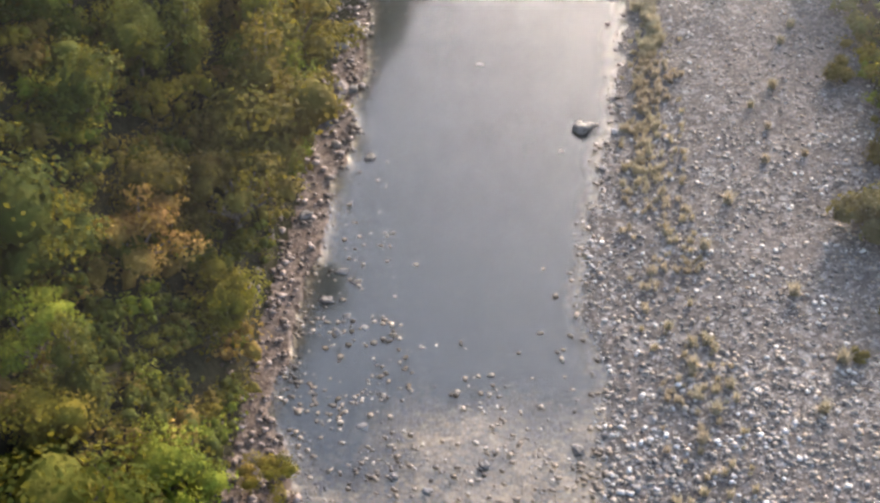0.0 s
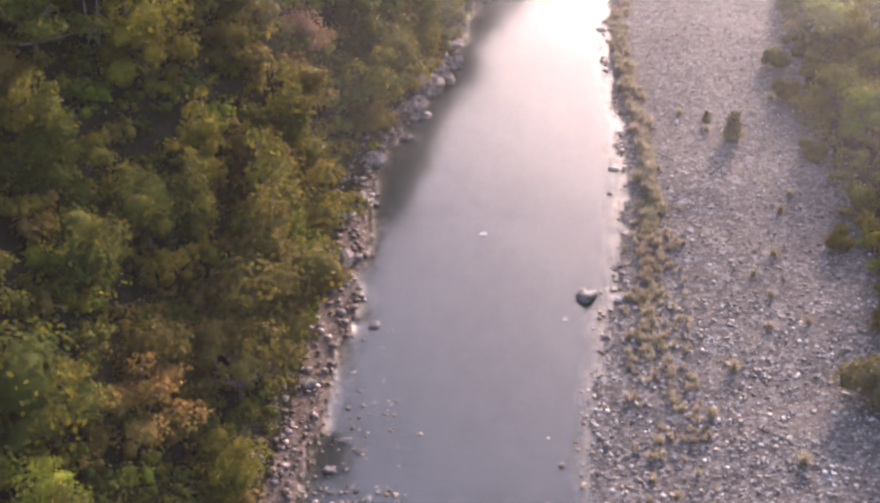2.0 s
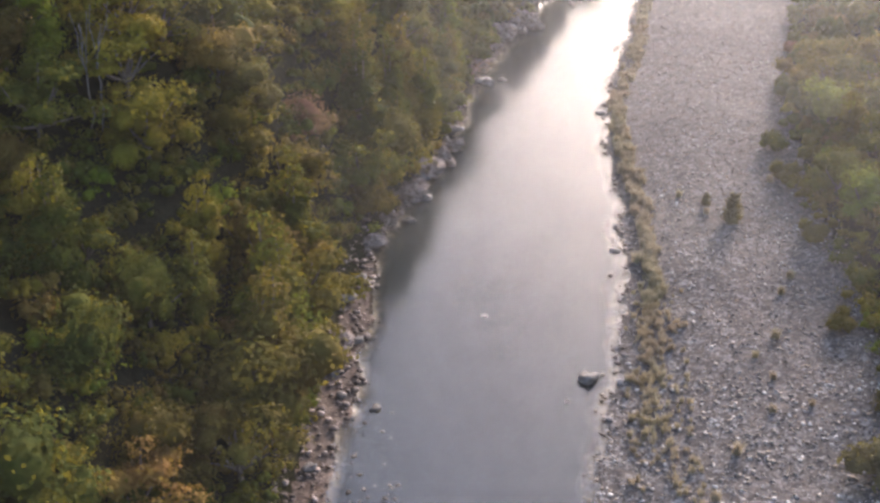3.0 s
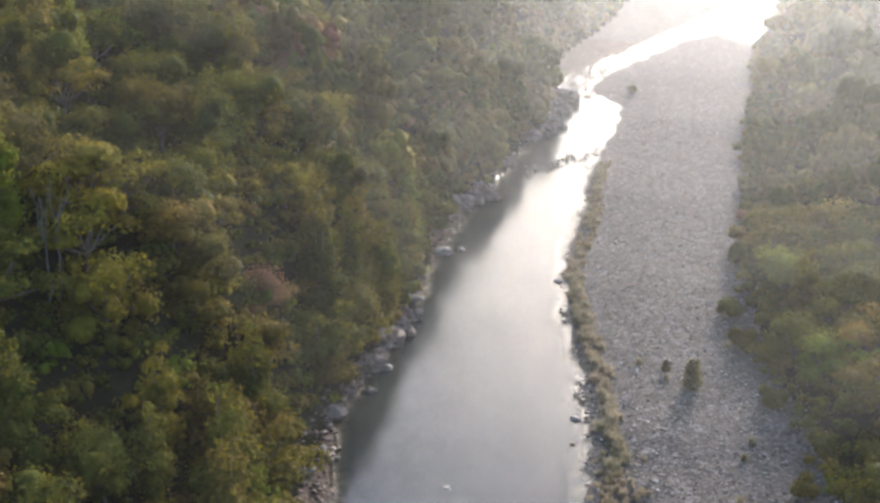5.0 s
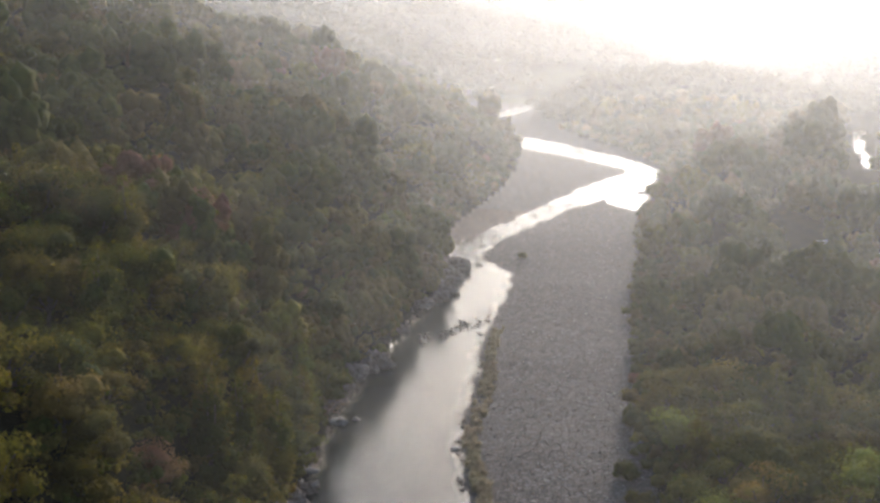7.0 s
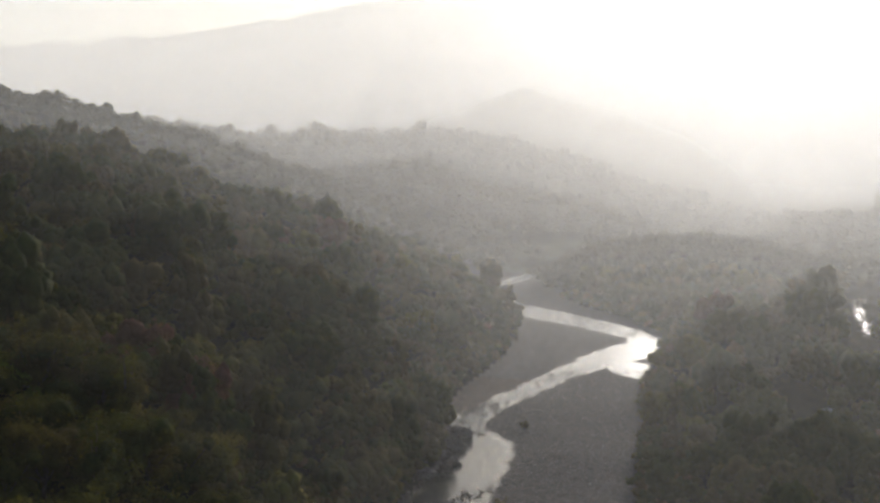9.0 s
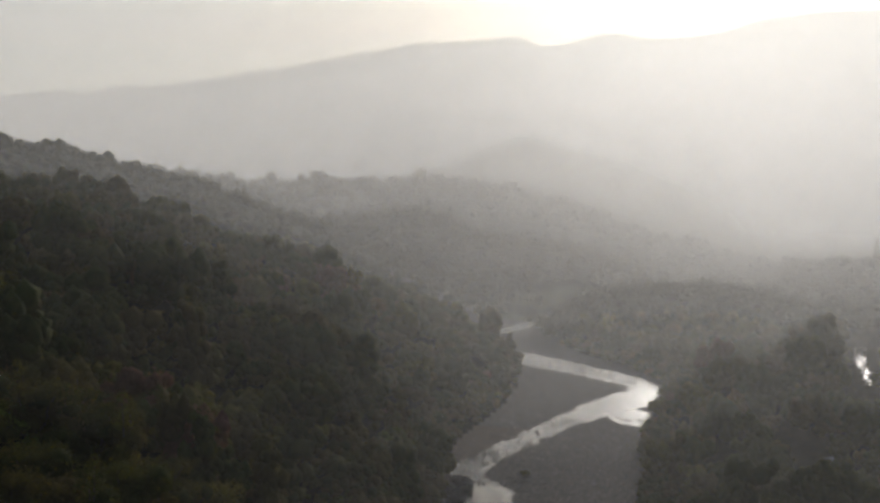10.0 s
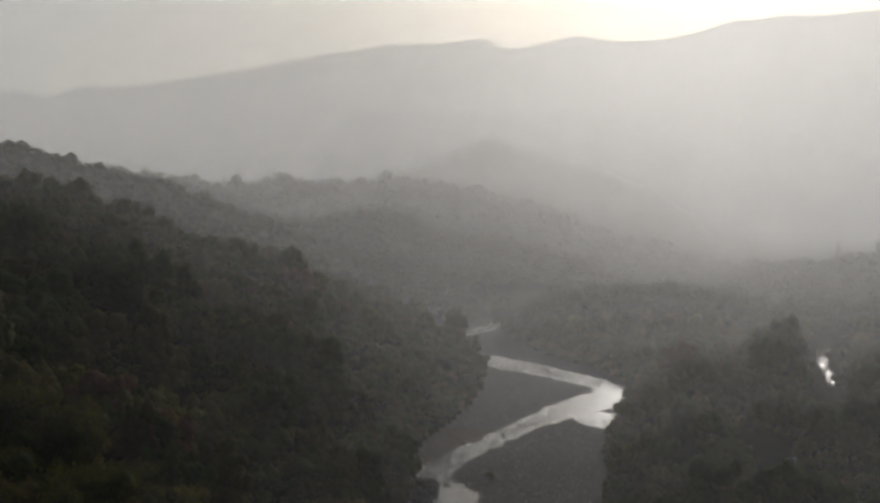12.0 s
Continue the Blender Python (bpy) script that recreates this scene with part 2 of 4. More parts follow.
CLIFF = solid_material("bank_cliff", [(0.3, (0.080, 0.060, 0.048)), (0.55, (0.192, 0.144, 0.116)), (0.75, (0.336, 0.272, 0.232))], 0.6, 0.85, 1.0)
TONES = [(0.05, (0.028, 0.025, 0.025)), (0.35, (0.061, 0.054, 0.049)), (0.65, (0.110, 0.088, 0.071)), (0.85, (0.177, 0.160, 0.144)), (0.97, (0.288, 0.270, 0.251))]
GRAVEL = gravel_material("gravel", TONES, 0.24)
BANK_GRAVEL = gravel_material("bank_gravel", [(0.1, (0.040, 0.028, 0.021)), (0.5, (0.085, 0.058, 0.043)), (0.9, (0.19, 0.145, 0.115))], 0.3)
BED = gravel_material("river_bed", [(0.05, (0.050, 0.034, 0.021)), (0.5, (0.150, 0.105, 0.060)), (0.8, (0.26, 0.185, 0.105)), (0.97, (0.42, 0.32, 0.20))], 0.34, True)
# near-black floor tones: shade between the crowns is put into this colour
SHADED_LITTER = solid_material("shaded_forest_floor", [(0.3, (0.011, 0.011, 0.006)), (0.7, (0.034, 0.030, 0.017))], 0.25, bump=0.6, roughness=1.0, sheen=0.0)
FAR_WOOD = solid_material("far_woods", [(0.3, (0.025, 0.034, 0.014)), (0.7, (0.075, 0.08, 0.035))], 0.035, bump=1.0, fine=4.0)
GRASS = leaf_material("dry_grass", (0.171, 0.138, 0.083), (0.270, 0.220, 0.138), (0.374, 0.314, 0.209), 0.45, (0.418, 0.341, 0.209))
DULL_LEAVES = leaf_material("leaves_dull_brown", (0.05, 0.043, 0.022), (0.10, 0.084, 0.04), (0.17, 0.14, 0.07), 0.35)
WATER = water_material()

# ---- the lie of the land: river, banks, hill feet and ridges, in plan ----
RIVER = np.array([  # middle of the channel and its half width
    (2, -400, 14), (1, 0, 12), (1.5, 61, 11), (0, 72, 13), (0.3, 82, 12.3), (1.6, 95, 11.8), (4.7, 115, 13.2),
    (6.6, 140, 15), (9.2, 155, 13.8), (12, 176, 11.5), (17, 206, 10.5), (24.2, 235, 10.2), (28, 250, 8.6),
    (35.3, 275, 8.3), (44, 300, 7), (47.8, 318, 6.5), (45.5, 335, 4), (48, 350, 4.5), (61.5, 376, 4.4), (76, 399, 4.4),
    (89.5, 421.5, 4.8), (107, 446, 7.5), (121, 463, 12), (138, 494, 7), (143.5, 511, 5.5), (140, 530, 8), (129, 568, 10),
    (118, 598, 12.5), (107, 640, 10), (100, 690, 5), (106, 740, 5), (123, 760, 5.5), (138, 785, 5.5), (149, 815, 4), (170, 870, 4)], float)
STREAM = np.array([(222, 471, 1.5), (246, 526, 1.3), (268, 582, 1.8), (297, 645, 1.6)], float)
FOOT = np.array([  # where the wooded left slope begins
    (-18, -400), (-17, 40), (-16.2, 61), (-15.6, 80), (-13.6, 104), (-12.6, 122), (-10.0, 141), (-6.0, 157), (0.2, 178), (2, 190),
    (9.6, 232), (18, 245), (27, 283), (35, 303), (38.5, 322), (38, 350), (43, 368), (53, 400), (72, 450), (92, 520), (103, 580),
    (99, 640), (85, 700), (60, 800), (40, 1000), (0, 1600)], float)
FOREST = np.array([  # edge of the flat forest on the other side
    (40, -400), (41, 40), (43, 90), (45, 111), (48, 137), (48, 152), (50, 165), (54, 190), (63, 223), (69, 245), (82, 293), (91, 322),
    (112, 400), (120, 412), (126, 435), (145, 490), (155, 515), (154, 560), (148, 600), (140, 650), (150, 720), (180, 800),
    (230, 1000), (300, 1600)], float)
# ridges: the crest of each by bearing and elevation in degrees
WEST_SPUR = [(-60, 5), (-30, 4.6), (-12.4, 3.9), (-11.6, 3.5), (-10.9, 3.58), (-10.35, 3.7), (-9.3, 3.2), (-8.6, 3.0), (-6.8, 2.6), (-6, 2.28), (-4.2, 2.05), (-3, 1.57), (-1.5, .96), (.2, .34), (1.9, -.3), (6, -2.1), (9, -3.6), (12, -5)]
EAST_RISE = [(9.6, -5.4), (10.3, -4.4), (10.9, -3.9), (11.5, -3.68), (13.5, -3.2), (15, -2.92), (18.4, -2.75), (21, -3.2), (24, -3.8), (30, -3.5), (60, -1)]
MIDDLE_SPUR = [(-3, -.6), (.9, .3), (2.4, .2), (4.7, .71), (5.7, .76), (6.9, .3), (8, -.25), (9.7, -.54), (11.7, -.92), (13.5, -1.3), (15.5, -2.2), (18, -4)]
EAST_RIDGE = [(17, -3.8), (20, -2.6), (20.8, -2.5), (21.8, -2.0), (23.5, -1.8), (25, -1.7), (27, -1.24), (32, 0.5), (60, 2.5)]
LONG_RIDGE = [(-60, 2), (-12, 2.6), (-5.6, 2.29), (-3.9, 2.13), (-2.6, 1.82), (-.3, 1.75), (1.1, 2.08), (2.4, 1.84), (4.7, 1.89), (5.7, 2.04), (8, 1.84), (9.7, 1.46), (11.5, 1.09), (13.5, .41), (15, -.25), (17.2, -.8), (18.9, -1.28), (20.8, -1.75), (22.5, -2.6)]
DOME = [(2, 0.6), (5.5, 1.95), (8.3, 2.82), (9.4, 3.4), (10.3, 3.56), (11.2, 3.3), (12, 3.05), (14.5, 2.4), (17, 1.5), (19.5, 0), (21, -2.2)]
FAR_FOLD = [(-5.1, 1.4), (-3.2, 2.6), (-1, 3.3), (1.5, 3.8), (4.5, 5.3), (6.5, 6.6), (8.5, 6.85), (11, 6.5), (16, 5.4), (20.8, 3.6), (23.6, 1.4)]
FAR_RANGE = [(-180, 4), (-60, 5), (-20, 5), (-12.4, 5.1), (-10.9, 5.2), (-10.04, 5.56), (-9.2, 5.15), (-8.7, 5.17), (-7.5, 5.78), (-6.4, 5.6), (-3.9, 5.96), (-3, 6.1), (-1.5, 6.45), (-.1, 6.5), (.7, 6.84), (2, 7.06), (3.5, 7.3), (5.5, 7.67), (8, 7.73), (9.9, 7.98), (10.7, 7.55), (12.4, 7.58), (13.95, 8.1), (15.9, 7.72), (17.9, 7.8), (19.6, 8.1), (20.8, 8.5), (23, 8.64), (25.4, 8.6), (27, 8.76), (40, 7.5), (180, 4)]
RIDGES = [  # distance, depth, height of the trees, crest
    (900, 210, 12, WEST_SPUR), (790, 120, 10, EAST_RISE), (1060, 150, 12, MIDDLE_SPUR), (1150, 200, 10, EAST_RIDGE), (1400, 330, 13, LONG_RIDGE), (2000, 330, 0, DOME), (3350, 300, 0, FAR_FOLD), (4350, 420, 0, FAR_RANGE)]
EYE = 70.0
LIFT = [(-60, .81), (-12, .81), (-8, .87), (-5, .80), (-3, .74), (.5, .77), (3.2, .65), (6, .45), (8, .3), (60, .3)]


def line_dist(x, y, line):
    """Distance to a line in plan, the side (positive to its left) and, for a line with widths, the width there."""
    best = np.full(x.shape, 1e12)
    side = np.zeros(x.shape)
    wide = np.zeros(x.shape)
    for a, b in zip(line[:-1], line[1:]):
        dx, dy = b[0] - a[0], b[1] - a[1]
        k = np.clip(((x - a[0]) * dx + (y - a[1]) * dy) / (dx * dx + dy * dy), 0, 1)
        ex, ey = x - a[0] - k * dx, y - a[1] - k * dy
        d = ex * ex + ey * ey
        near = d < best - 1e-9
        best = np.where(near, d, best)
        side = np.where(near, np.sign(dx * ey - dy * ex), side)
        if len(a) > 2:
            wide = np.where(near, a[2] + k * (b[2] - a[2]), wide)
    return np.sqrt(best), side, wide


def ripple(x, y, size, seed=0.0):
    """Cheap smooth unevenness between about -1 and 1."""
    u, v = x / size + seed, y / size - seed * 1.7
    return (np.sin(u * 2.1 + 1.3 * np.sin(v * 1.7 + seed)) + np.sin(v * 2.3 + 1.1 * np.sin(u * 1.9 - seed)) + np.sin((u + v) * 1.37 + seed)) / 3


def smooth(a, b, v):
    k = np.clip((v - a) / (b - a), 0, 1)
    return k * k * (3 - 2 * k)


def shore(x, y):
    """Metres from the waterline, negative in the river or the small stream."""
    d, side, w = line_dist(x, y, RIVER)
    s = d - w + ripple(x, y, 5.0, 1.0) * 0.9 + ripple(x, y, 1.7, 2.0) * 0.45
    s = s + (ripple(x, y, 9.0, 3.0) * 1.5 + ripple(x, y, 3.5, 6.0) * 1.1) * smooth(325, 420, y)
    d2, _, w2 = line_dist(x, y, STREAM)
    lobe = np.hypot((x - 117) / 8.0, (y - 430) / 19.0) - 1
    s = np.minimum(s, lobe * 8)
    far = np.hypot((x - 866) / 20.0, (y - 2122) / 75.0) - 1
    return np.minimum(np.minimum(s, d2 - w2 + ripple(x, y, 6.0, 4.0) * 1.2), far * 9), side


def ground(x, y):
    """Height of the land, metres from the waterline, and how far inside the left and right woods the place lies."""
    x, y = np.asarray(x, float), np.asarray(y, float)
    s, side = shore(x, y)
    dl, sl, _ = line_dist(x, y, FOOT)
    dr, sr, _ = line_dist(x, y, FOREST)
    left, right = np.where(sl > 0, dl, -dl), np.where(sr < 0, dr, -dr)
    r, az = np.hypot(x, y), np.degrees(np.arctan2(x, y))
    bed = np.where(side > 0, -0.34, -0.24) - np.where(side > 0, 0.36, 0.58) * smooth(0, 1, -s / np.where(side > 0, 2.6, 3.4))
    riffle = smooth(84, 66, y + 0.7 * np.abs(x - 4) + 3.5 * ripple(x, y, 4.0, 2.5)) * smooth(20, 45, y)
    bed = bed * (1 - 0.88 * riffle) + riffle * 0.07 * ripple(x, y, 2.2, 3.0)
    bar = 0.10 + 0.9 * smooth(0, 14, s) + 0.12 * ripple(x, y, 6, 5.0) * smooth(0, 3, s)
    z = np.where(s < 0, bed, bar * smooth(0, 0.8, s) + bed * 0)
    lift = np.interp(az, [p[0] for p in LIFT], [p[1] for p in LIFT])
    hill = lift * 105 * (1 - np.exp(-np.maximum(left, 0) / 100)) * (1 - 0.75 * smooth(430, 700, r) * smooth(20, 90, left))
    hill = hill + (7 + 5.5 * (1 - smooth(25, 100, left)) * smooth(235, 180, y)) * smooth(0, 13, left) * smooth(95, 135, y)  # steep rocky toe
    hill = hill * (1 + 0.07 * ripple(x, y, 30, 7.0) * smooth(10, 60, left))
    z = np.where(left > 0, z + hill, z)
    terrace = 1.2 * smooth(0, 6, right) + 0.035 * np.clip(right, 0, 160) + 0.8 * ripple(x, y, 25, 9.0) * smooth(5, 30, right)
    z = np.where((right > 0) & (s > 0), z + terrace * smooth(0, 9, s), z)
    knoll = 20 * np.exp(-((az - 22.9) / 1.5) ** 2 - ((r - 435) / 75) ** 2) + 12 * np.exp(-((az - 19.6) / 2.0) ** 2 - ((r - 430) / 80) ** 2) + 17 * np.exp(-((az - 27.6) / 1.3) ** 2 - ((r - 430) / 75) ** 2)
    z = z + np.where(right > 0, knoll * smooth(0, 25, right), 0)
    for dist, deep, trees, crest in RIDGES:
        grid = np.arange(-180, 180.1, 0.1)
        line = np.interp(grid, [p[0] for p in crest], [p[1] for p in crest], left=-9, right=-9)
        soft = np.exp(-(np.arange(-12, 13) / 3.0) ** 2)
        line = np.convolve(np.pad(line, 12, "edge"), soft / soft.sum(), "valid")
        line = line + 0.06 * ripple(grid, grid * 0, 0.75, dist) + 0.05 * ripple(grid, grid * 0, 0.23, dist)
        el = np.interp(az, grid, line)
        top = np.maximum(EYE + dist * np.tan(np.radians(el)) - trees, -9)
        near = np.where(r < dist, np.exp(-((r - dist) / deep) ** 2 * 1.2), np.exp(-((r - dist) / deep) ** 2 * .5))
        spur = ripple(x + y * 0.6, y * 0.25, dist * 0.045, dist)
        h = np.where(top > 0, top, 9) * near * (1 + (0.05 if dist > 3000 else 0.22) * spur * (1 - near)) * smooth(0, 40, s)
        z = np.maximum(z, np.where((near > 0.02) & (top > 0) & (s > 0), h, -9))
    z = np.where((r > 850) & (s > 0), np.maximum(z, 2.5 * smooth(0, 5, s)), z)
    return z, s, left, right

# ---- helpers for building ----


def part(name, mesh, mat, parent, label=""):
    """One mesh object under a thing or a part."""
    ob = new(name, mesh)
    if mat and not mesh.materials:
        mesh.materials.append(mat)
    ob.parent = parent
    return tagged(ob, label)


def thing(name, m, label, category, group=""):
    ob = new(name)
    ob.empty_display_size = 0.3
    ob.matrix_world = m
    return tagged(ob, label, category, group)


def mesh_from(name, verts, faces, mat=None, smooth_faces=False):
    """A mesh from arrays; faces all have the same number of corners."""
    verts, faces = np.asarray(verts, np.float32), np.asarray(faces, np.int32)
    me = bpy.data.meshes.new(name)
    n = faces.shape[1]
    me.vertices.add(len(verts))
    me.vertices.foreach_set("co", verts.ravel())
    me.loops.add(faces.size)
    me.loops.foreach_set("vertex_index", faces.ravel())
    me.polygons.add(len(faces))
    me.polygons.foreach_set("loop_start", np.arange(0, faces.size, n, dtype=np.int32))
    me.polygons.foreach_set("use_smooth", np.full(len(faces), smooth_faces))
    me.update(calc_edges=True)
    me.validate()
    if mat:
        me.materials.append(mat)
    return me


def placed(shape, places, turns, scales):
    """Copies of one shape (vertices, faces) at many places, turned about z and scaled, as one set of arrays."""
    v, f = shape
    c, s = np.cos(turns)[:, None], np.sin(turns)[:, None]
    sc = scales if scales.ndim == 2 else np.repeat(scales[:, None], 3, 1)
    x, y, z = v[None, :, 0] * sc[:, 0:1], v[None, :, 1] * sc[:, 1:2], v[None, :, 2] * sc[:, 2:3]
    out = np.stack((x * c - y * s, x * s + y * c, z), -1) + places[:, None, :]
    faces = f[None] + (np.arange(len(places)) * len(v))[:, None, None]
    return out.reshape(-1, 3), faces.reshape(-1, f.shape[1])


def joined(sets):
    vs, fs, n = [], [], 0
    for v, f in sets:
        vs.append(v)
        fs.append(f + n)
        n += len(v)
    return np.concatenate(vs), np.concatenate(fs)


def stuff(name, arrays, mat, label, category, smooth_faces=False):
    ob = new(name, mesh_from(name, *arrays, mat, smooth_faces))
    return tagged(ob, label, category, kind="stuff")


rng = np.random.default_rng(11)

# ---- ground, water ----
bearings = np.concatenate([np.arange(-180, -34, 6.0), np.arange(-34, -21, 1.0), np.arange(-21, 31, 0.25), np.arange(31, 40, 1.0), np.arange(40, 180, 6.0)])
reach = np.concatenate([[0.05], np.linspace(3, 40, 10), np.exp(np.arange(np.log(42), np.log(760), 0.0095)), np.geomspace(770, 3300, 60), np.arange(3340, 4960, 36.0)])
AZ, RR = np.meshgrid(np.radians(bearings), reach)
GX, GY = RR * np.sin(AZ), RR * np.cos(AZ)
GZ, GS, GL, GR = ground(GX, GY)
na, nr = len(bearings), len(reach)
idx = np.arange(na * nr).reshape(nr, na)
nxt = np.roll(idx, -1, 1)
quads = np.stack((idx[:-1], nxt[:-1], nxt[1:], idx[1:]), -1).reshape(-1, 4)
land = mesh_from("ground", np.stack((GX, GY, GZ), -1).reshape(-1, 3), quads, None, True)
for mat in (GRAVEL, BED, SHADED_LITTER, FAR_WOOD, BANK_GRAVEL):
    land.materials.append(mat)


def mid(a):
    return ((a[:-1] + np.roll(a, -1, 1)[:-1] + a[1:] + np.roll(a, -1, 1)[1:]) / 4).ravel()


fs, fl, fr, frad = mid(GS), mid(GL), mid(GR), mid(RR)
slot = np.zeros(len(quads), np.int32)
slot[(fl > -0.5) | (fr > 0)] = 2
slot[(fs < 0) & (fl < 0.3)] = 1
slot[(frad > 850) & (fs > 0)] = 3
strip = np.where((slot == 0) & (frad < 420))[0]
slot[strip[line_dist(mid(GX)[strip], mid(GY)[strip], RIVER)[1] > 0]] = 4
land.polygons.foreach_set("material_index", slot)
ground_sheet = tagged(new("ground", land), "valley land with cobble bars, forest floor and wooded ridges", "ground", kind="structure")

wxs = np.concatenate(([-900, -200], np.arange(-30, 160, 1.6), [330, 1600.0]))
wys = np.concatenate(([-900, 0], np.arange(40, 340, 1.6), np.arange(344, 850, 5.0), [1400, 2600.0]))
WX, WY = np.meshgrid(wxs, wys)
wi = np.arange(WX.size).reshape(WX.shape)
water_me = mesh_from("water", np.stack((WX, WY, np.zeros(WX.shape)), -1).reshape(-1, 3), np.stack((wi[:-1, :-1], wi[:-1, 1:], wi[1:, 1:], wi[1:, :-1]), -1).reshape(-1, 4), WATER)
water_me.attributes.new("depth", "FLOAT", "POINT").data.foreach_set("value", np.clip(-ground(WX, WY)[0], 0, 3).ravel().astype(np.float32))
broken = np.clip(np.maximum(smooth(325, 340, WY), 0.5 * smooth(84, 68, WY)), 0, 1) * (WX < 165)
broken = np.where(WY > 1300, 1.0, np.where((WX > 165) & (WY > 400), 0.7, broken))
water_me.attributes.new("riffle", "FLOAT", "POINT").data.foreach_set("value", broken.ravel().astype(np.float32))
tagged(new("water", water_me), "calm pale river water with fine ripples", "water", kind="structure")

# ---- stones ----


def ico_shape(level, flat, rough, seed):
    """A water-worn stone about 1 across."""
    bm = bmesh.new()
    bmesh.ops.create_icosphere(bm, subdivisions=level, radius=0.5)
    r = random.Random(seed)
    off = Vector((r.uniform(0, 50), r.uniform(0, 50), r.uniform(0, 50)))
    stretch = (r.uniform(0.85, 1.2), r.uniform(0.65, 0.95), flat * r.uniform(0.85, 1.15))
    for v in bm.verts:
        k = 1 + rough * noise.noise(v.co * 2.2 + off) + rough * 0.5 * noise.noise(v.co * 5 + off)
        v.co = Vector((v.co.x * stretch[0], v.co.y * stretch[1], v.co.z * stretch[2])) * k
    v = np.array([v.co[:] for v in bm.verts])
    f = np.array([[l.vert.index for l in face.loops] for face in bm.faces])
    bm.free()
    return v, f


PEBBLES = [ico_shape(1, 0.42, 0.6, k) for k in range(7)]
FLAT = [ico_shape(1, 0.26, 0.7, 20 + k) for k in range(7)]
WORN = [ico_shape(2, 0.42, 0.75, k) for k in range(7)]
BOULDERS = [mesh_from("boulder", *ico_shape(3, 0.5, 0.7, 40 + k), ROCK, True) for k in range(6)]


def scatter(x0, x1, y0, y1, per_m2):
    n = int((x1 - x0) * (y1 - y0) * per_m2)
    return rng.uniform(x0, x1, n), rng.uniform(y0, y1, n)


def stone_field(x, y, size, sink=0.15, shapes=None, floor=-9.0):
    """Stones of the given sizes lying on the land at these places, as arrays of the seven kinds."""
    z = np.maximum(ground(x, y)[0], floor)
    kind = rng.integers(0, len(PEBBLES), len(x))
    turn = rng.uniform(0, 6.28, len(x))
    sets = []
    for k, shape in enumerate(shapes or PEBBLES):
        m = kind == k
        pl = np.stack((x[m], y[m], z[m] + size[m] * (0.3 - sink)), -1)
        sets.append(placed(shape, pl, turn[m], size[m]))
    return joined(sets)


# cobbles of the bar, coarser and sparser with distance
cx, cy, cs = [], [], []
for y0, y1, dens, lo, hi in ((50, 75, 15, .09, .60), (75, 110, 9.5, .10, .60), (110, 160, 4.2, .14, .56), (160, 215, 2.0, .18, .52), (215, 300, .8, .25, .5), (300, 420, .3, .3, .55)):
    x, y = scatter(-22, 135, y0, y1, dens)
    z, s, l, r = ground(x, y)
    fine = ripple(x, y, 4.0, 6.0)
    keep = (l < 0) & (r < 2.0) & (s > -1.2) & (x > -14 + 0 * y) & (fine + rng.uniform(-1, 1.3, len(x)) > -0.55) & (np.abs(np.degrees(np.arctan2(x, y))) < 28)
    right_side = line_dist(x, y, RIVER)[1] < 0
    keep &= right_side & ((s > 0) | (rng.random(len(x)) < 0.5 * np.exp(s / 0.5)))
    cx.append(x[keep]); cy.append(y[keep])
    cs.append(lo + (hi - lo) * rng.random(keep.sum()) ** 4.5)
cx, cy, cs = map(np.concatenate, (cx, cy, cs))
near = np.argsort(np.hypot(cx - 20, cy - 66) - cs * 14)[:280]
rest = np.setdiff1d(np.arange(len(cx)), near)
fore = rest[(cy[rest] < 76) & (cs[rest] > 0.24)]
rest = np.setdiff1d(rest, fore)
stuff("cobbles", stone_field(cx[fore], cy[fore], cs[fore], shapes=WORN), COBBLE, "grey and tan river cobbles on the near end of the bar", "stones", True)
stuff("cobbles", stone_field(cx[rest], cy[rest], cs[rest]), COBBLE, "grey and tan river cobbles covering the wide bar", "stones", True)

# dark rocks along the wooded bank
bx, by, bs = [], [], []
for y0, y1, dens, lo, hi in ((50, 100, 3.2, .18, .95), (100, 165, 1.8, .25, 1.2), (165, 260, .9, .3, 1.1), (260, 360, .5, .4, 1.4)):
    x, y = scatter(-24, 45, y0, y1, dens)
    z, s, l, r = ground(x, y)
    keep = (line_dist(x, y, RIVER)[1] > 0) & (l < 1.5) & (s > -2.4) & ((s > 0) | (rng.random(len(x)) < 0.6 * np.exp(s / 0.8)))
    bx.append(x[keep]); by.append(y[keep])
    bs.append(lo + (hi - lo) * rng.random(keep.sum()) ** 3.0)
bx, by, bs = map(np.concatenate, (bx, by, bs))
stuff("bank_rocks", stone_field(bx, by, bs, 0.1), BANK_ROCK, "dark wet rocks heaped along the wooded bank", "rocks", True)

# stones standing in the shallow riffles
rx, ry = scatter(-13, 14, 50, 112, 7.0)
s = ground(rx, ry)[1]
thin = smooth(82, 60, ry) * (0.4 + 0.35 * smooth(-5, 3, rx)) + 0.75 * smooth(0, -8, rx) * smooth(112, 72, ry) ** 1.5
keep = (s < 0) & (rng.random(len(rx)) < thin * (0.2 + 0.8 * (ripple(rx, ry, 2.6, 8.0) > 0.05)))
rx, ry = rx[keep], ry[keep]
rs = 0.16 + 0.42 * rng.random(len(rx)) ** 2.6
spine = rng.random(30)  # a line of dark stones slants across the channel, with loose ones round it
fx = np.concatenate((30.0 + 7.0 * spine + rng.normal(size=30) * .9, rng.uniform(25, 43, 75)))
fy = np.concatenate((256.8 + 11.5 * spine + rng.normal(size=30) * .9, np.zeros(75)))
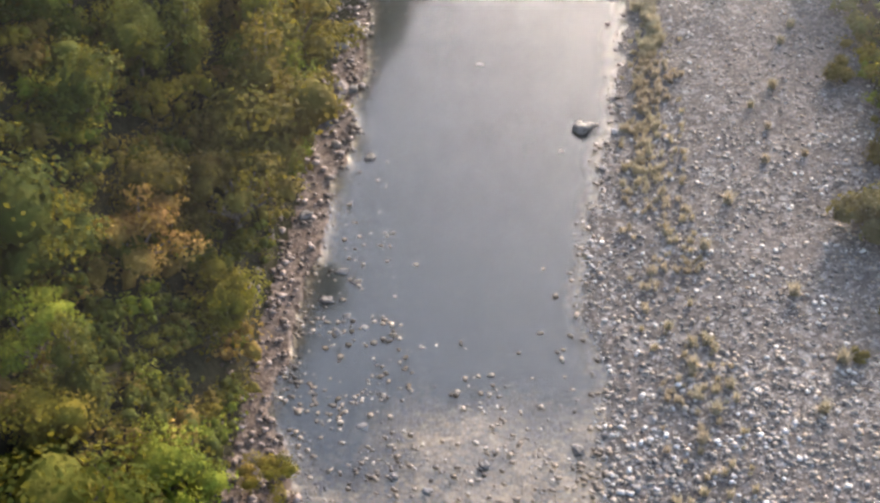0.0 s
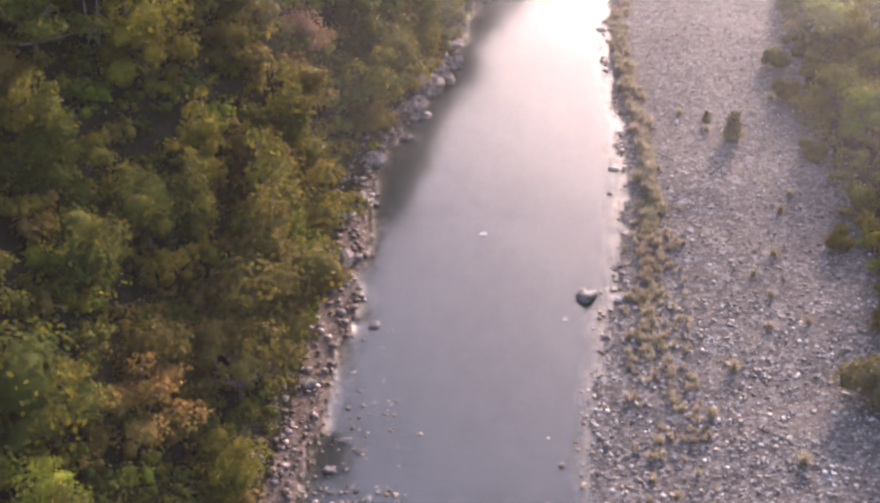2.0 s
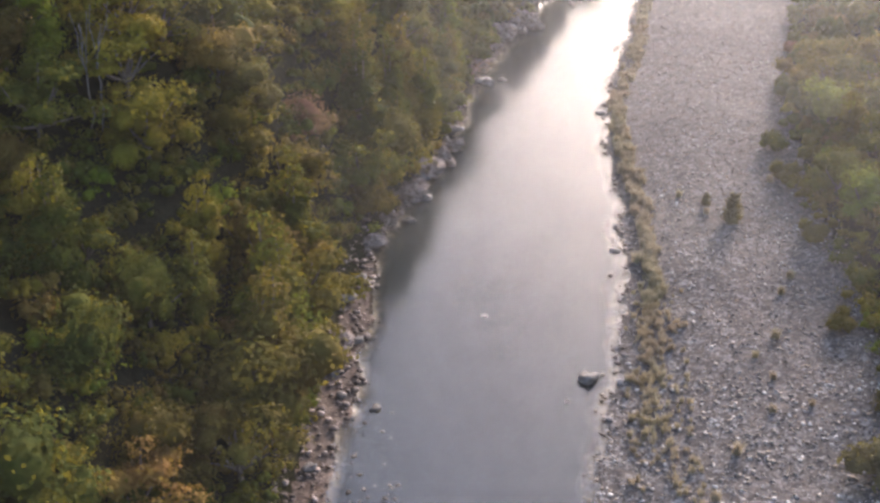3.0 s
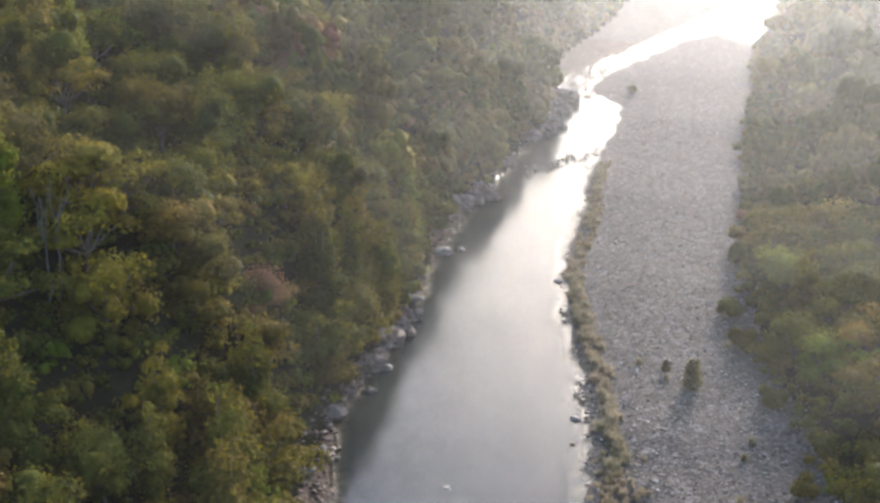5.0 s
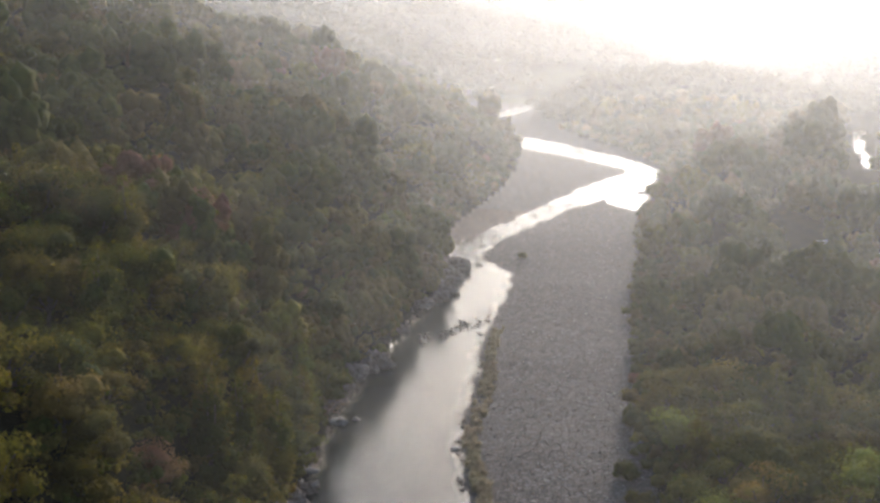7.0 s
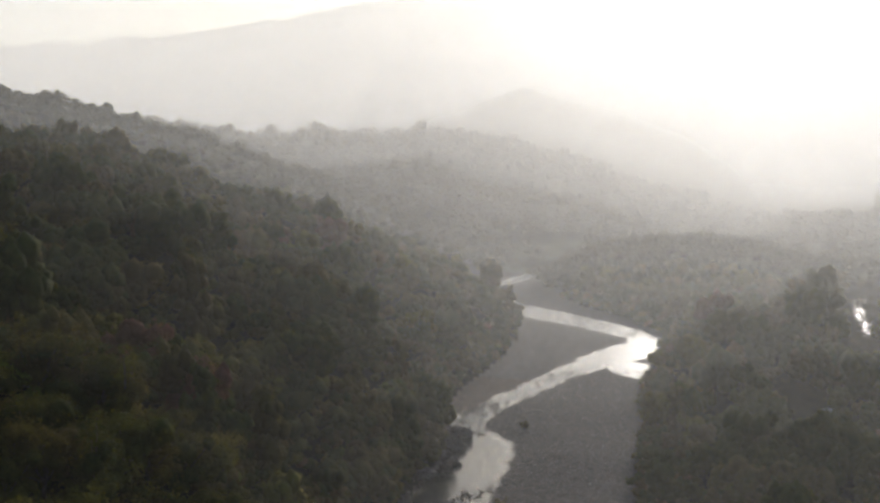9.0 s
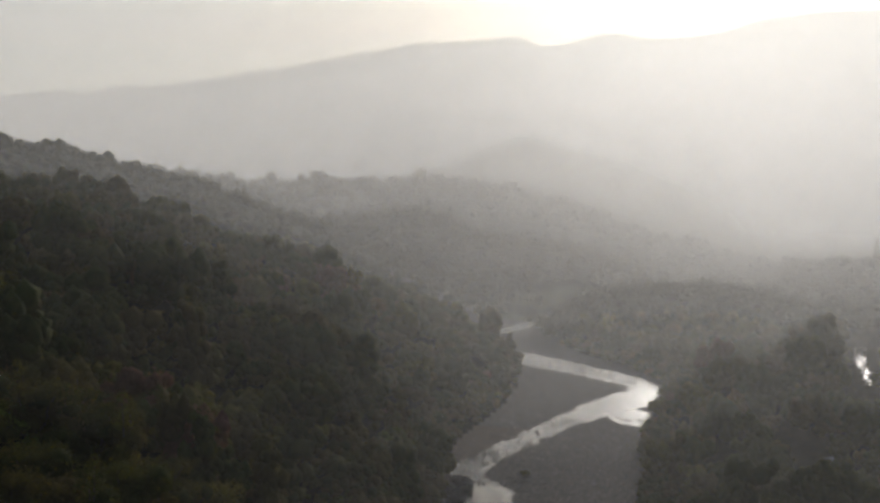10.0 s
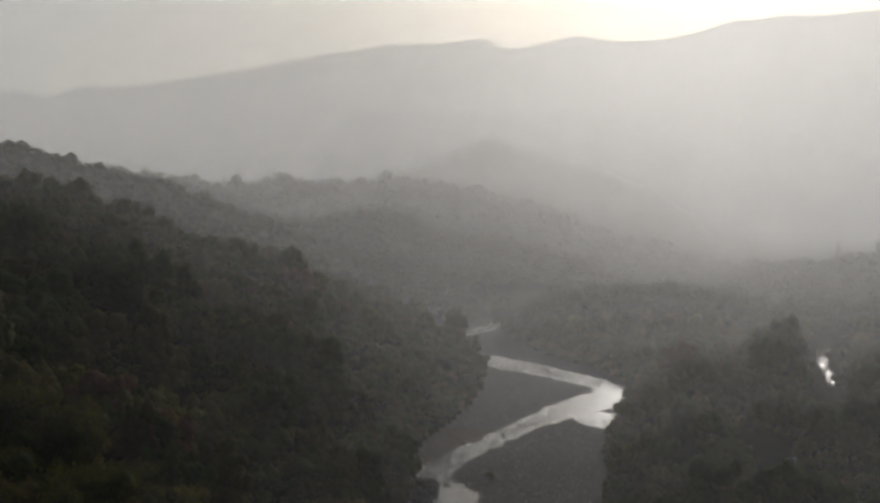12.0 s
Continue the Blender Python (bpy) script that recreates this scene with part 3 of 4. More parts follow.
fy[30:] = 254.5 + (fx[30:] - 25) * 0.95 + rng.normal(size=75) * 2.6
gx, gy = scatter(40, 60, 326, 375, 0.35)
keep2 = (ground(gx, gy)[1] < 0.5) & (rng.random(len(gx)) < 0.6)
hx, hy = scatter(50, 150, 362, 600, 0.2)
keep3 = ((hy > 500) | (hy < 432)) & (ground(hx, hy)[1] < 0) & (rng.random(len(hx)) < 0.45) & ~((hx > 100) & (hy < 505) & (hy > 430))
ix, iy = scatter(215, 300, 465, 650, 0.4)
keep4 = ground(ix, iy)[1] < 0.5
jx, jy = scatter(8, 46, 58, 262, 2.0)
js = ground(jx, jy)[1]
keep5 = (js < 0.6) & (rng.random(len(jx)) < np.exp(-np.maximum(-js - 0.5, 0) / np.interp(jy, [90, 120], [0.9, 0.25]))) & (line_dist(jx, jy, RIVER)[1] < 0) & (rng.random(len(jx)) < 0.6)
ax, ay = np.concatenate((rx, jx[keep5], fx, gx[keep2], hx[keep3], ix[keep4])), np.concatenate((ry, jy[keep5], fy, gy[keep2], hy[keep3], iy[keep4]))
az_ = np.concatenate((rs, (.16 + .75 * rng.random(keep5.sum()) ** 2.4) * np.interp(jy[keep5], [60, 110, 150], [.8, .8, 1.2]), rng.uniform(.4, 1.15, len(fx)), rng.uniform(.5, 1.2, keep2.sum()), rng.uniform(.5, 1.4, keep3.sum()), rng.uniform(.6, 1.6, keep4.sum())))
stuff("riffle_stones", stone_field(ax[ay < 113], ay[ay < 113], az_[ay < 113], -0.02, FLAT, -0.1), RIFFLE_ROCK, "tan and grey stones in the shallow riffle", "stones", True)
ax, ay, az_ = ax[ay >= 113], ay[ay >= 113], az_[ay >= 113]
stuff("riffle_stones", stone_field(ax, ay, az_, -0.12, floor=-0.2), BANK_ROCK, "dark stones breaking the surface of shallow water", "stones", True)

# single boulders that stand out: place and length
SINGLE = [(14.5, 111.4, 2.3), (-7.1, 106.0, 1.25), (4.2, 124.8, .8), (12.0, 107.3, .7), (-2.8, 157, 2.2), (-9.5, 119, 1.5), (-12.2, 113, 2.6),
          (6.6, 204.5, 2.8), (9.5, 206, 1.6), (20.6, 141, 1.3), (18.3, 117.5, 1.2), (18.7, 116, .9), (17.6, 110.6, .9), (15.8, 104, .8), (24.2, 190, 1.5)]
SMALLER = [(21.8, 148, 1.2), (-8.6, 79.8, 1.1), (-8.0, 82, 1.0), (-9.8, 84, 1.2), (-7.5, 86.5, .9), (-6.4, 80.5, .8), (-8.6, 88, 1.0), (-3.5, 64, .95),
          (-1.0, 62.5, .8), (3.2, 65, .9), (10.3, 66.5, 1.0), (-6, 69, .9), (-4.6, 72.4, .8), (14, 87, .8), (12.8, 83.5, .7), (13, 90.5, .6),
          (-12.5, 96, 1.3), (-10.5, 108, 1.2), (-11.3, 128, 1.7), (-10, 133, 1.9), (-4.8, 150, 2.0), (-3.5, 163, 2.3), (1, 182, 2.4), (12, 234, 3.2), (16, 238, 3.6), (14, 236, 2.4)]
for k, (x, y, size) in enumerate(SINGLE + SMALLER):
    z = float(ground(x, y)[0])
    ob = new("boulder", BOULDERS[k % 6])
    ob.matrix_world = pose(x, y, max(z, -0.25) + size * 0.14, 0, 0, k * 77) @ Matrix.Scale(size, 4)
    tagged(ob, "large water-worn grey boulder in the shallows" if z < 0 else "large grey boulder lying on the river bank", "boulder", "river boulders")

# rock outcrops at the foot of the wooded slope: place, size, turn
OUTCROPS = [(-5.0, 157, 3.6, 20), (-4.0, 160, 3.0, 50), (-2.6, 165, 3.8, 60), (-0.8, 170, 3.4, 110), (0.6, 175, 3.0, 10), (8.2, 224, 3.6, 40), (10.5, 230, 4.4, 75), (13.0, 235, 4.0, 100), (15.5, 239, 4.6, 130), (21.5, 262, 3.6, 15),
            (28.5, 283, 4.2, 50), (34, 298, 4.8, 95), (38.5, 312, 5.0, 140), (-9.0, 143, 2.8, 35), (-11.4, 118, 2.6, 80), (41, 326, 4.4, 20), (-7.6, 150, 2.8, 90),
            (39.4, 311, 5.0, 60), (41.5, 323, 5.4, 10), (36.0, 296, 4.0, 120), (33.5, 290, 3.6, 30), (16.6, 236.6, 3.4, 5), (5.6, 213, 3.0, 70)]
CRAGS = []
for k in range(4):
    bm = bmesh.new()
    bmesh.ops.create_icosphere(bm, subdivisions=4, radius=0.5)
    shift = Vector((k * 9.0, 3.0, k * 4.0))
    for v in bm.verts:
        q = v.co.copy()
        cell = noise.cell(q * 5.0 + shift) * 0.3 + noise.noise(q * 2.0 + shift) * 0.5 + noise.noise(q * 7.0 + shift) * 0.2
        v.co = Vector((q.x * 1.1, q.y * 0.8, q.z * 0.75)) * (1 + cell)
    me = bpy.data.meshes.new("rock_outcrop")
    bm.to_mesh(me)
    bm.free()
    me.materials.append(CLIFF)
    CRAGS.append(me)
for k, (x, y, size, turn) in enumerate(OUTCROPS):
    ob = new("rock_outcrop", CRAGS[k % 4])
    ob.matrix_world = pose(x, y, size * 0.12, 12, -8, turn) @ Matrix.Scale(size, 4)
    tagged(ob, "pale brown rock outcrop at the foot of the wooded bank", "rock outcrop", "rock outcrops of the bank")

# ---- trees ----


def leaf_shape(n, reach_of, leaf, seed, droop=0.25):
    """n small folded leaf sprays spread over a set of rounded boughs; reach_of lists boughs (x, y, z, radius, flat)."""
    g = np.random.default_rng(seed)
    boughs = np.array(reach_of, float)
    w = boughs[:, 3] ** 2
    pick = g.choice(len(boughs), n, p=w / w.sum())
    d = g.normal(size=(n, 3))
    d[:, 2] = np.where(d[:, 2] < -0.35, -d[:, 2], d[:, 2])
    d /= np.linalg.norm(d, axis=1)[:, None]
    b = boughs[pick]
    rad = b[:, 3] * (0.62 + 0.5 * g.random(n) ** 0.6) * (1 + 0.22 * np.sin(d[:, 0] * 7 + pick) * np.sin(d[:, 1] * 6 + pick * 2))
    c = b[:, :3] + d * rad[:, None] * np.stack((np.ones(n), np.ones(n), b[:, 4]), -1)
    nor = d + g.normal(size=(n, 3)) * 0.4 + np.array([0, 0, 0.35])
    nor /= np.linalg.norm(nor, axis=1)[:, None]
    u = np.cross(nor, g.normal(size=(n, 3)))
    u /= np.linalg.norm(u, axis=1)[:, None]
    t = np.cross(nor, u)
    size = leaf * g.uniform(0.6, 1.35, n)[:, None]
    tip, tail = c + u * size, c - u * size * 0.8 - np.array([0, 0, 1]) * size * droop
    a1, a2 = c + t * size * 0.62 - nor * size * 0.2, c - t * size * 0.62 - nor * size * 0.2
    v = np.stack((tip, a1, tail, a2), 1).reshape(-1, 3)
    k = np.arange(n)[:, None] * 4
    f = np.concatenate((k + np.array([[0, 1, 2]]), k + np.array([[0, 2, 3]])), 0)
    return v, f


def with_cores(leaves, crown, share, lumps):
    """Leaf sprays round denser, lumpy hearts of foliage."""
    out = [leaves]
    for k, b in enumerate(crown):
        v, f = lumps[k % len(lumps)]
        out.append((v * np.array([1, 1, b[4]]) * b[3] * 2 * share + np.array(b[:3]), f))
    return joined(out)


def boughs(kind, seed):
    """The boughs of a crown about 8 m high and 6 m wide, standing on z = 0."""
    g = random.Random(seed)
    out = []
    if kind == "round":
        out.append((0, 0, 5.2, 2.0, 0.85))
        for k in range(9):
            a, r = k * 2.4 + g.uniform(-.4, .4), g.uniform(1.1, 2.3)
            out.append((r * math.cos(a), r * math.sin(a), g.uniform(3.4, 6.6) - r * 0.25, g.uniform(0.8, 1.45), g.uniform(.7, .95)))
    elif kind == "spread":
        for k in range(11):
            a, r = k * 2.4 + g.uniform(-.5, .5), g.uniform(0.3, 3.1)
            out.append((r * math.cos(a), r * math.sin(a), g.uniform(4.6, 6.8) - r * 0.35, g.uniform(0.8, 1.35), g.uniform(.45, .7)))
    elif kind == "tall":
        for k in range(10):
            h = 2.6 + k * 0.72
            a, r = k * 2.4, g.uniform(0.3, 1.25) * (1.25 - k / 11)
            out.append((r * math.cos(a), r * math.sin(a), h, g.uniform(0.85, 1.35) * (1.2 - k / 14), g.uniform(.8, 1.2)))
    elif kind == "bush":
        for k in range(6):
            a, r = k * 2.4, g.uniform(0.2, 1.5)
            out.append((r * math.cos(a), r * math.sin(a), g.uniform(0.7, 2.0), g.uniform(0.7, 1.2), g.uniform(.7, 1.0)))
    elif kind == "cone":
        for k in range(7):
            out.append((0.15 * math.cos(k * 2.4), 0.15 * math.sin(k * 2.4), 0.5 + k * 0.5, 1.3 - k * 0.1 - (0.25 if k == 6 else 0), 0.9))
    return out


def trunk_shape(crown, seed, thick=0.16):
    """A tapered, slightly bent trunk with limbs out to the boughs."""
    g = random.Random(seed)
    vs, fs = [], []

    def limb(a, b, r0, r1, sides=6, rings=4):
        a, b = np.array(a, float), np.array(b, float)
        ax = (b - a) / (np.linalg.norm(b - a) + 1e-9)
        u = np.cross(ax, (0.3, 0.9, 0.2))
        u /= np.linalg.norm(u)
        w = np.cross(ax, u)
        n0 = len(vs)
        for i in range(rings):
            k = i / (rings - 1)
            c = a + (b - a) * k + u * math.sin(k * 3.14) * 0.07 * np.linalg.norm(b - a) * g.uniform(-1, 1)
            r = r0 + (r1 - r0) * k
            for j in range(sides):
                t = j * 2 * math.pi / sides
                vs.append(c + (u * math.cos(t) + w * math.sin(t)) * r)
        for i in range(rings - 1):
            for j in range(sides):
                fs.append((n0 + i * sides + j, n0 + i * sides + (j + 1) % sides, n0 + (i + 1) * sides + (j + 1) % sides, n0 + (i + 1) * sides + j))

    high = max(b[2] for b in crown)
    fork = (g.uniform(-.2, .2), g.uniform(-.2, .2), high * 0.5)
    limb((0, 0, -0.9), fork, thick * 1.35, thick * 0.8, 7, 6)
    for b in crown:
        limb(fork, b[:3], thick * 0.55, 0.03)
    return np.array(vs), np.array(fs)


LUMPS = [ico_shape(1, 1.0, 0.5, 200 + k) for k in range(5)]
BUMPY = [ico_shape(2, 1.0, 0.8, 220 + k) for k in range(6)]
KINDS = ["round", "spread", "tall", "round", "spread", "round"]
CROWNS = [boughs(k, 5 + i) for i, k in enumerate(KINDS)]
FINE = [with_cores(leaf_shape(1850, c, 0.142, 90 + i), c[:7], 0.7, BUMPY) for i, c in enumerate(CROWNS)]
FULL = [[(x, y, z, r * 1.2, max(flat, .7)) for x, y, z, r, flat in c] for c in CROWNS]


def knobs(crown, count, seed):
    """Break each bough of a crown into itself and small lobes over its upper side."""
    g = np.random.default_rng(seed)
    out = []
    for x, y, z, r, flat in crown:
        out.append((x, y, z, r * 0.82, flat))
        for k in range(count):
            a, up = g.uniform(0, 6.28), g.uniform(0.0, 0.95)
            side = math.sqrt(1 - up * up) * r * 0.75
            out.append((x + side * math.cos(a), y + side * math.sin(a), z + up * r * 0.75 * flat, r * g.uniform(.42, .66), .9))
    return out


MEDIUM = [with_cores(leaf_shape(280, c, 0.18, 60 + i), knobs(c[:8], 3, 640 + i), 0.92, LUMPS) for i, c in enumerate(FULL)]
COARSE = [with_cores(leaf_shape(60, c, 0.22, 30 + i), knobs(c[:7], 3, 660 + i), 0.98, LUMPS) for i, c in enumerate(FULL)]
DISTANT = [with_cores(leaf_shape(70, c, 0.32, 40 + i), c[:7], 0.98, LUMPS) for i, c in enumerate(FULL)]
SPARSE = [with_cores(leaf_shape(18, c, 0.5, 20 + i), c[:6], 1.08, LUMPS) for i, c in enumerate(CROWNS)]
LOW = [with_cores(leaf_shape(50, boughs("bush", 300 + i), 0.24, 310 + i), boughs("bush", 300 + i)[:4], 0.95, LUMPS) for i in range(6)]
NEAR_LOW = [with_cores(leaf_shape(105, boughs("bush", 300 + i), 0.19, 330 + i), boughs("bush", 300 + i)[:4], 0.62, LUMPS) for i in range(6)]
TRUNKS = [trunk_shape(c, 70 + i) for i, c in enumerate(CROWNS)]
TRUNK_MESH = [mesh_from("trunk", *t, BARK, True) for t in TRUNKS]
CROWN_MESH = {}
PALETTE = list(LEAVES)


def near_tree(x, y, kind, color, size, turn, bark=None, label=""):
    """A whole tree with trunk and crown as parts."""
    z = float(ground(x, y)[0])
    if (kind, color) not in CROWN_MESH:
        v, f = FINE[kind]
        CROWN_MESH[kind, color] = mesh_from("crown", v, f, LEAVES[color], True)
    form = {"round": "rounded", "spread": "spreading", "tall": "tall narrow"}[KINDS[kind]]
    t = thing("tree", pose(x, y, z - 2.2 * size, 0, 0, turn), label or f"{form} tree with {color} leaves on the wooded bank", "tree", "trees of the river valley")
    t.matrix_world = t.matrix_world @ Matrix.Scale(size, 4)
    part("trunk", TRUNK_MESH[kind] if bark is None else bark, BARK, t)
    part("crown", CROWN_MESH[kind, color], None, t)
    return t


def grid_places(x0, x1, y0, y1, step):
    gx, gy = np.meshgrid(np.arange(x0, x1, step), np.arange(y0, y1, step * 0.9))
    gx = gx + (np.arange(gx.shape[0]) % 2)[:, None] * step / 2
    gx, gy = gx + rng.uniform(-.36, .36, gx.shape) * step, gy + rng.uniform(-.36, .36, gy.shape) * step
    return gx.ravel(), gy.ravel()


WEIGHTS = np.array([.24, .275, .27, .14, .025, .0, .05])
FAR_WEIGHTS = np.array([.36, .17, .37, .06, .02, .01, .01])

# named trees that stand out by colour: place, form, colour, size
SPECIAL = [
    (-23.6, 79.0, 4, "ochre", 1.45),
    (-17.0, 77.5, 0, "yellow-green", 1.35),
    (-27.4, 64.6, 1, "bright green", 1.2),
    (-25.6, 57.9, 0, "yellow-green", 1.2),
    (-18.6, 59.2, 3, "bright green", 1.25),
    (-29.7, 90.2, 0, "green", 1.6),
    (-23.2, 104.9, 2, "green", 1.35),
    (-12.2, 62.8, 4, "yellow-green", 0.7),
    (-17.6, 89.6, 1, "olive", 1.85),
    (-13.9, 104.9, 5, "bright green", 0.55),
    (-16.8, 124.4, 3, "green", 1.3),
    (-26.9, 101.3, 0, "green", 1.5),
    (-9.3, 153.3, 5, "yellow-green", 1.3),
    (-16.8, 143.0, 3, "rusty pink", 1.3),
    (-3.4, 171.2, 0, "yellow-green", 1.25),
    (-34.0, 129.1, 1, "yellow-green", 1.9),
    (-30.6, 133.0, 4, "yellow-green", 1.75),
    (-24.8, 131.4, 0, "ochre", 1.55),
    (-22.0, 132.4, 5, "olive", 1.4),
    (-15.9, 125.0, 3, "bright green", 0.95),
    (-22.4, 126.0, 5, "olive", 1.25),
    (55.6, 175.3, 0, "bright green", 1.75),
    (52.4, 146.8, 3, "bright green", 1.45),
    (56.4, 143.0, 4, "bright green", 1.4),
]
for x, y, kind, color, size in SPECIAL:
    near_tree(x, y, kind, color, size, x * 57 % 360)

# a nearly bare tree with two pale stems
bare = thing("bare_tree", pose(-34.6, 117.4, float(ground(-34.6, 117.4)[0])), "nearly leafless tree with two tall pale stems on the slope", "tree")
for k, (dx, dy) in enumerate(((0.0, 0.0), (0.9, 0.5))):
    limbs = [(dx + 0.8 * math.cos(a), dy + 0.8 * math.sin(a), 11.5 + 1.2 * math.sin(a * 2 + k), .5, 1) for a in (0.3, 1.9, 3.4, 4.9)]
    stem = part("trunk", mesh_from("trunk", *trunk_shape(limbs, 77 + k, 0.09), PALE_BARK, True), None, bare, "pale bare stem with thin limbs")
    stem.location = (dx, dy, 0)

# a dead pinkish bush leaning over the water's edge
DEAD_WOOD = solid_material("dead_wood", [(0.3, (0.22, 0.13, 0.105)), (0.7, (0.42, 0.27, 0.225))], 1.5, bump=0.4)
dead = thing("dead_bush", pose(4.6, 205.0, float(ground(4.6, 205.0)[0])), "leafless pinkish dead bush leaning over the river edge", "bush")
twigs = [(0.9 + 1.5 * math.cos(a), 1.5 * math.sin(a), 2.6 + 1.1 * math.sin(a * 3), .4, 1) for a in np.arange(0, 6.28, 0.45)]
part("branches", mesh_from("branches", *trunk_shape(twigs, 31, 0.12), DEAD_WOOD, True), None, dead)
part("dry_leaves", mesh_from("dry_leaves", *leaf_shape(220, [(x, y, z, .8, .8) for x, y, z, *_ in twigs[::2]], 0.11, 32), LEAVES["rusty pink"]), None, dead, "sparse rusty pink dry leaves")

# woods of the near slope and flat: trees as things
wx, wy = grid_places(-120, 160, 38, 215, 6.8)
wz, ws, wl, wr = ground(wx, wy)
az = np.degrees(np.arctan2(wx, wy))
dist = np.hypot(wx, wy)
left_ok = (wl > 1.2) & (az > np.interp(dist, [60, 100, 150], [-33, -25, -21])) & (dist < 192)
right_ok = (wr > 2.5) & (az < 28) & (dist < 205)
clear = np.ones(len(wx), bool)
for x, y, *_ in SPECIAL:
    clear &= np.hypot(wx - x, wy - y) > 4.0 + 1.5 * (_[2] > 1.4)
    if _[1] in ("rusty pink", "ochre"):  # these stand free towards the river bend
        clear &= ~((np.abs(wx - x) < 4.5) & (wy < y) & (wy > y - 11))
clear &= ~((np.abs(wx + 34.2) < 2.4) & (wy > 107) & (wy < 119))
pick = np.where((left_ok | right_ok) & clear)[0]
for i in pick[:300]:
    kind = int(rng.integers(0, 6))
    color = PALETTE[int(rng.choice(7, p=WEIGHTS))]
    edge = min(1.0, 0.75 + 0.06 * max(wl[i], wr[i]))
    near_tree(float(wx[i]), float(wy[i]), kind, color, float(rng.uniform(1.15, 2.05)) * edge, float(rng.uniform(0, 360)))
taken = set(pick[:300].tolist())

# tall trees close above the rocky bank, leaning crowns over the water's edge
FOOT_RUN = np.concatenate(([0], np.cumsum(np.hypot(*np.diff(FOOT, axis=0).T))))


def on_bank(along, inward):
    """A place so many metres along the foot of the slope and inwards from it."""
    x, y = np.interp(along, FOOT_RUN, FOOT[:, 0]), np.interp(along, FOOT_RUN, FOOT[:, 1])
    x2, y2 = np.interp(along + 4, FOOT_RUN, FOOT[:, 0]), np.interp(along + 4, FOOT_RUN, FOOT[:, 1])
    n = np.hypot(x2 - x, y2 - y)
    return x - (y2 - y) / n * inward, y + (x2 - x) / n * inward


for step, along in enumerate(np.arange(497, 612, 5.2)):
    x, y = on_bank(along + rng.uniform(-1, 1), rng.uniform(1.8, 4.4))
    if any(c in ("rusty pink", "ochre") and abs(x - a) < 8 and -3 < b - y < 17 for a, b, _, c, _ in SPECIAL):
        continue
    near_tree(float(x), float(y), 2 if step % 2 else step % 6, PALETTE[int(rng.choice(7, p=WEIGHTS))], float(rng.uniform(1.8, 2.4)) * (1.0 if y < 175 else 0.75), float(rng.uniform(0, 360)))

# a lone tall conifer on the ridge across the flats
CONE_CROWN = [(0.1 * math.cos(k * 2.4), 0.1 * math.sin(k * 2.4), 2.0 + k * 0.85, 1.7 - k * 0.165, 0.75) for k in range(10)]
x, y = 492.0, 1037.0
t = thing("conifer", pose(x, y, float(ground(x, y)[0]), 0, 0, 30), "tall dark conifer standing above the ridge forest", "conifer")
t.matrix_world = t.matrix_world @ Matrix.Scale(2.6, 4)
part("trunk", mesh_from("trunk", *trunk_shape(CONE_CROWN[::3], 5), BARK, True), None, t)
part("crown", mesh_from("crown", *with_cores(leaf_shape(500, CONE_CROWN, 0.3, 6), CONE_CROWN, 0.72, LUMPS), LEAVES["deep green"]), None, t)

# a small hut with a pale sheet roof among the trees of the flat
HUT = (135.6, 308.8)


def box(x0, x1, y0, y1, z0, z1):
    v = np.array([(x, y, z) for z in (z0, z1) for x, y in ((x0, y0), (x1, y0), (x1, y1), (x0, y1))], float)
    return v, np.array([(0, 3, 2, 1), (4, 5, 6, 7), (0, 1, 5, 4), (1, 2, 6, 5), (2, 3, 7, 6), (3, 0, 4, 7)])


def sheet_roof(half_x, half_y, z0, rise, waves=22, thick=0.04):
    """One corrugated slope of a roof, with thickness, falling towards +y."""
    n = waves * 4 + 1
    xs = np.linspace(-half_x, half_x, n)
    wave = 0.035 * np.sin(np.arange(n) * math.pi / 2)
    rows = [np.stack((xs, np.full(n, y), z + wave + d), -1) for d in (0, -thick) for y, z in ((0.0, z0 + rise), (half_y, z0))]
    v = np.concatenate(rows)
    i = np.arange(n - 1)
    f = [np.stack((i + a, i + 1 + a, i + 1 + b, i + b), -1) for a, b in ((n, 0), (2 * n, 3 * n), (3 * n, n), (0, 2 * n))]
    return v, np.concatenate(f)


hz = float(ground(*HUT)[0])
hut = thing("hut", pose(HUT[0], HUT[1], hz, 0, 0, 24), "small hut with a pale corrugated metal roof in the forest", "hut")
PLASTER = solid_material("hut_wall", [(0.3, (0.22, 0.19, 0.15)), (0.7, (0.38, 0.34, 0.28))], 0.8)
SHEET = solid_material("roof_sheet", [(0.3, (0.40, 0.385, 0.36)), (0.7, (0.56, 0.54, 0.51))], 0.5, 0.45, 0.1)
for w in (box(-2.0, 2.0, -1.5, -1.35, -.3, 2.3), box(-2.0, 2.0, 1.35, 1.5, -.3, 2.3), box(-2.0, -1.85, -1.35, 1.35, -.3, 2.3), box(1.85, 2.0, -1.35, 1.35, -.3, 2.3)):
    part("wall", mesh_from("wall", *w, PLASTER), None, hut)
for side in (0, 180):
    r_ = part("roof", mesh_from("roof", *sheet_roof(2.4, 1.95, 2.3, 0.3), SHEET), None, hut)
    r_.rotation_euler = (0, 0, radians(side))

# the rest of the woods, one mass for each colour of leaf
masses = {c: [] for c in PALETTE + ["distant"]}


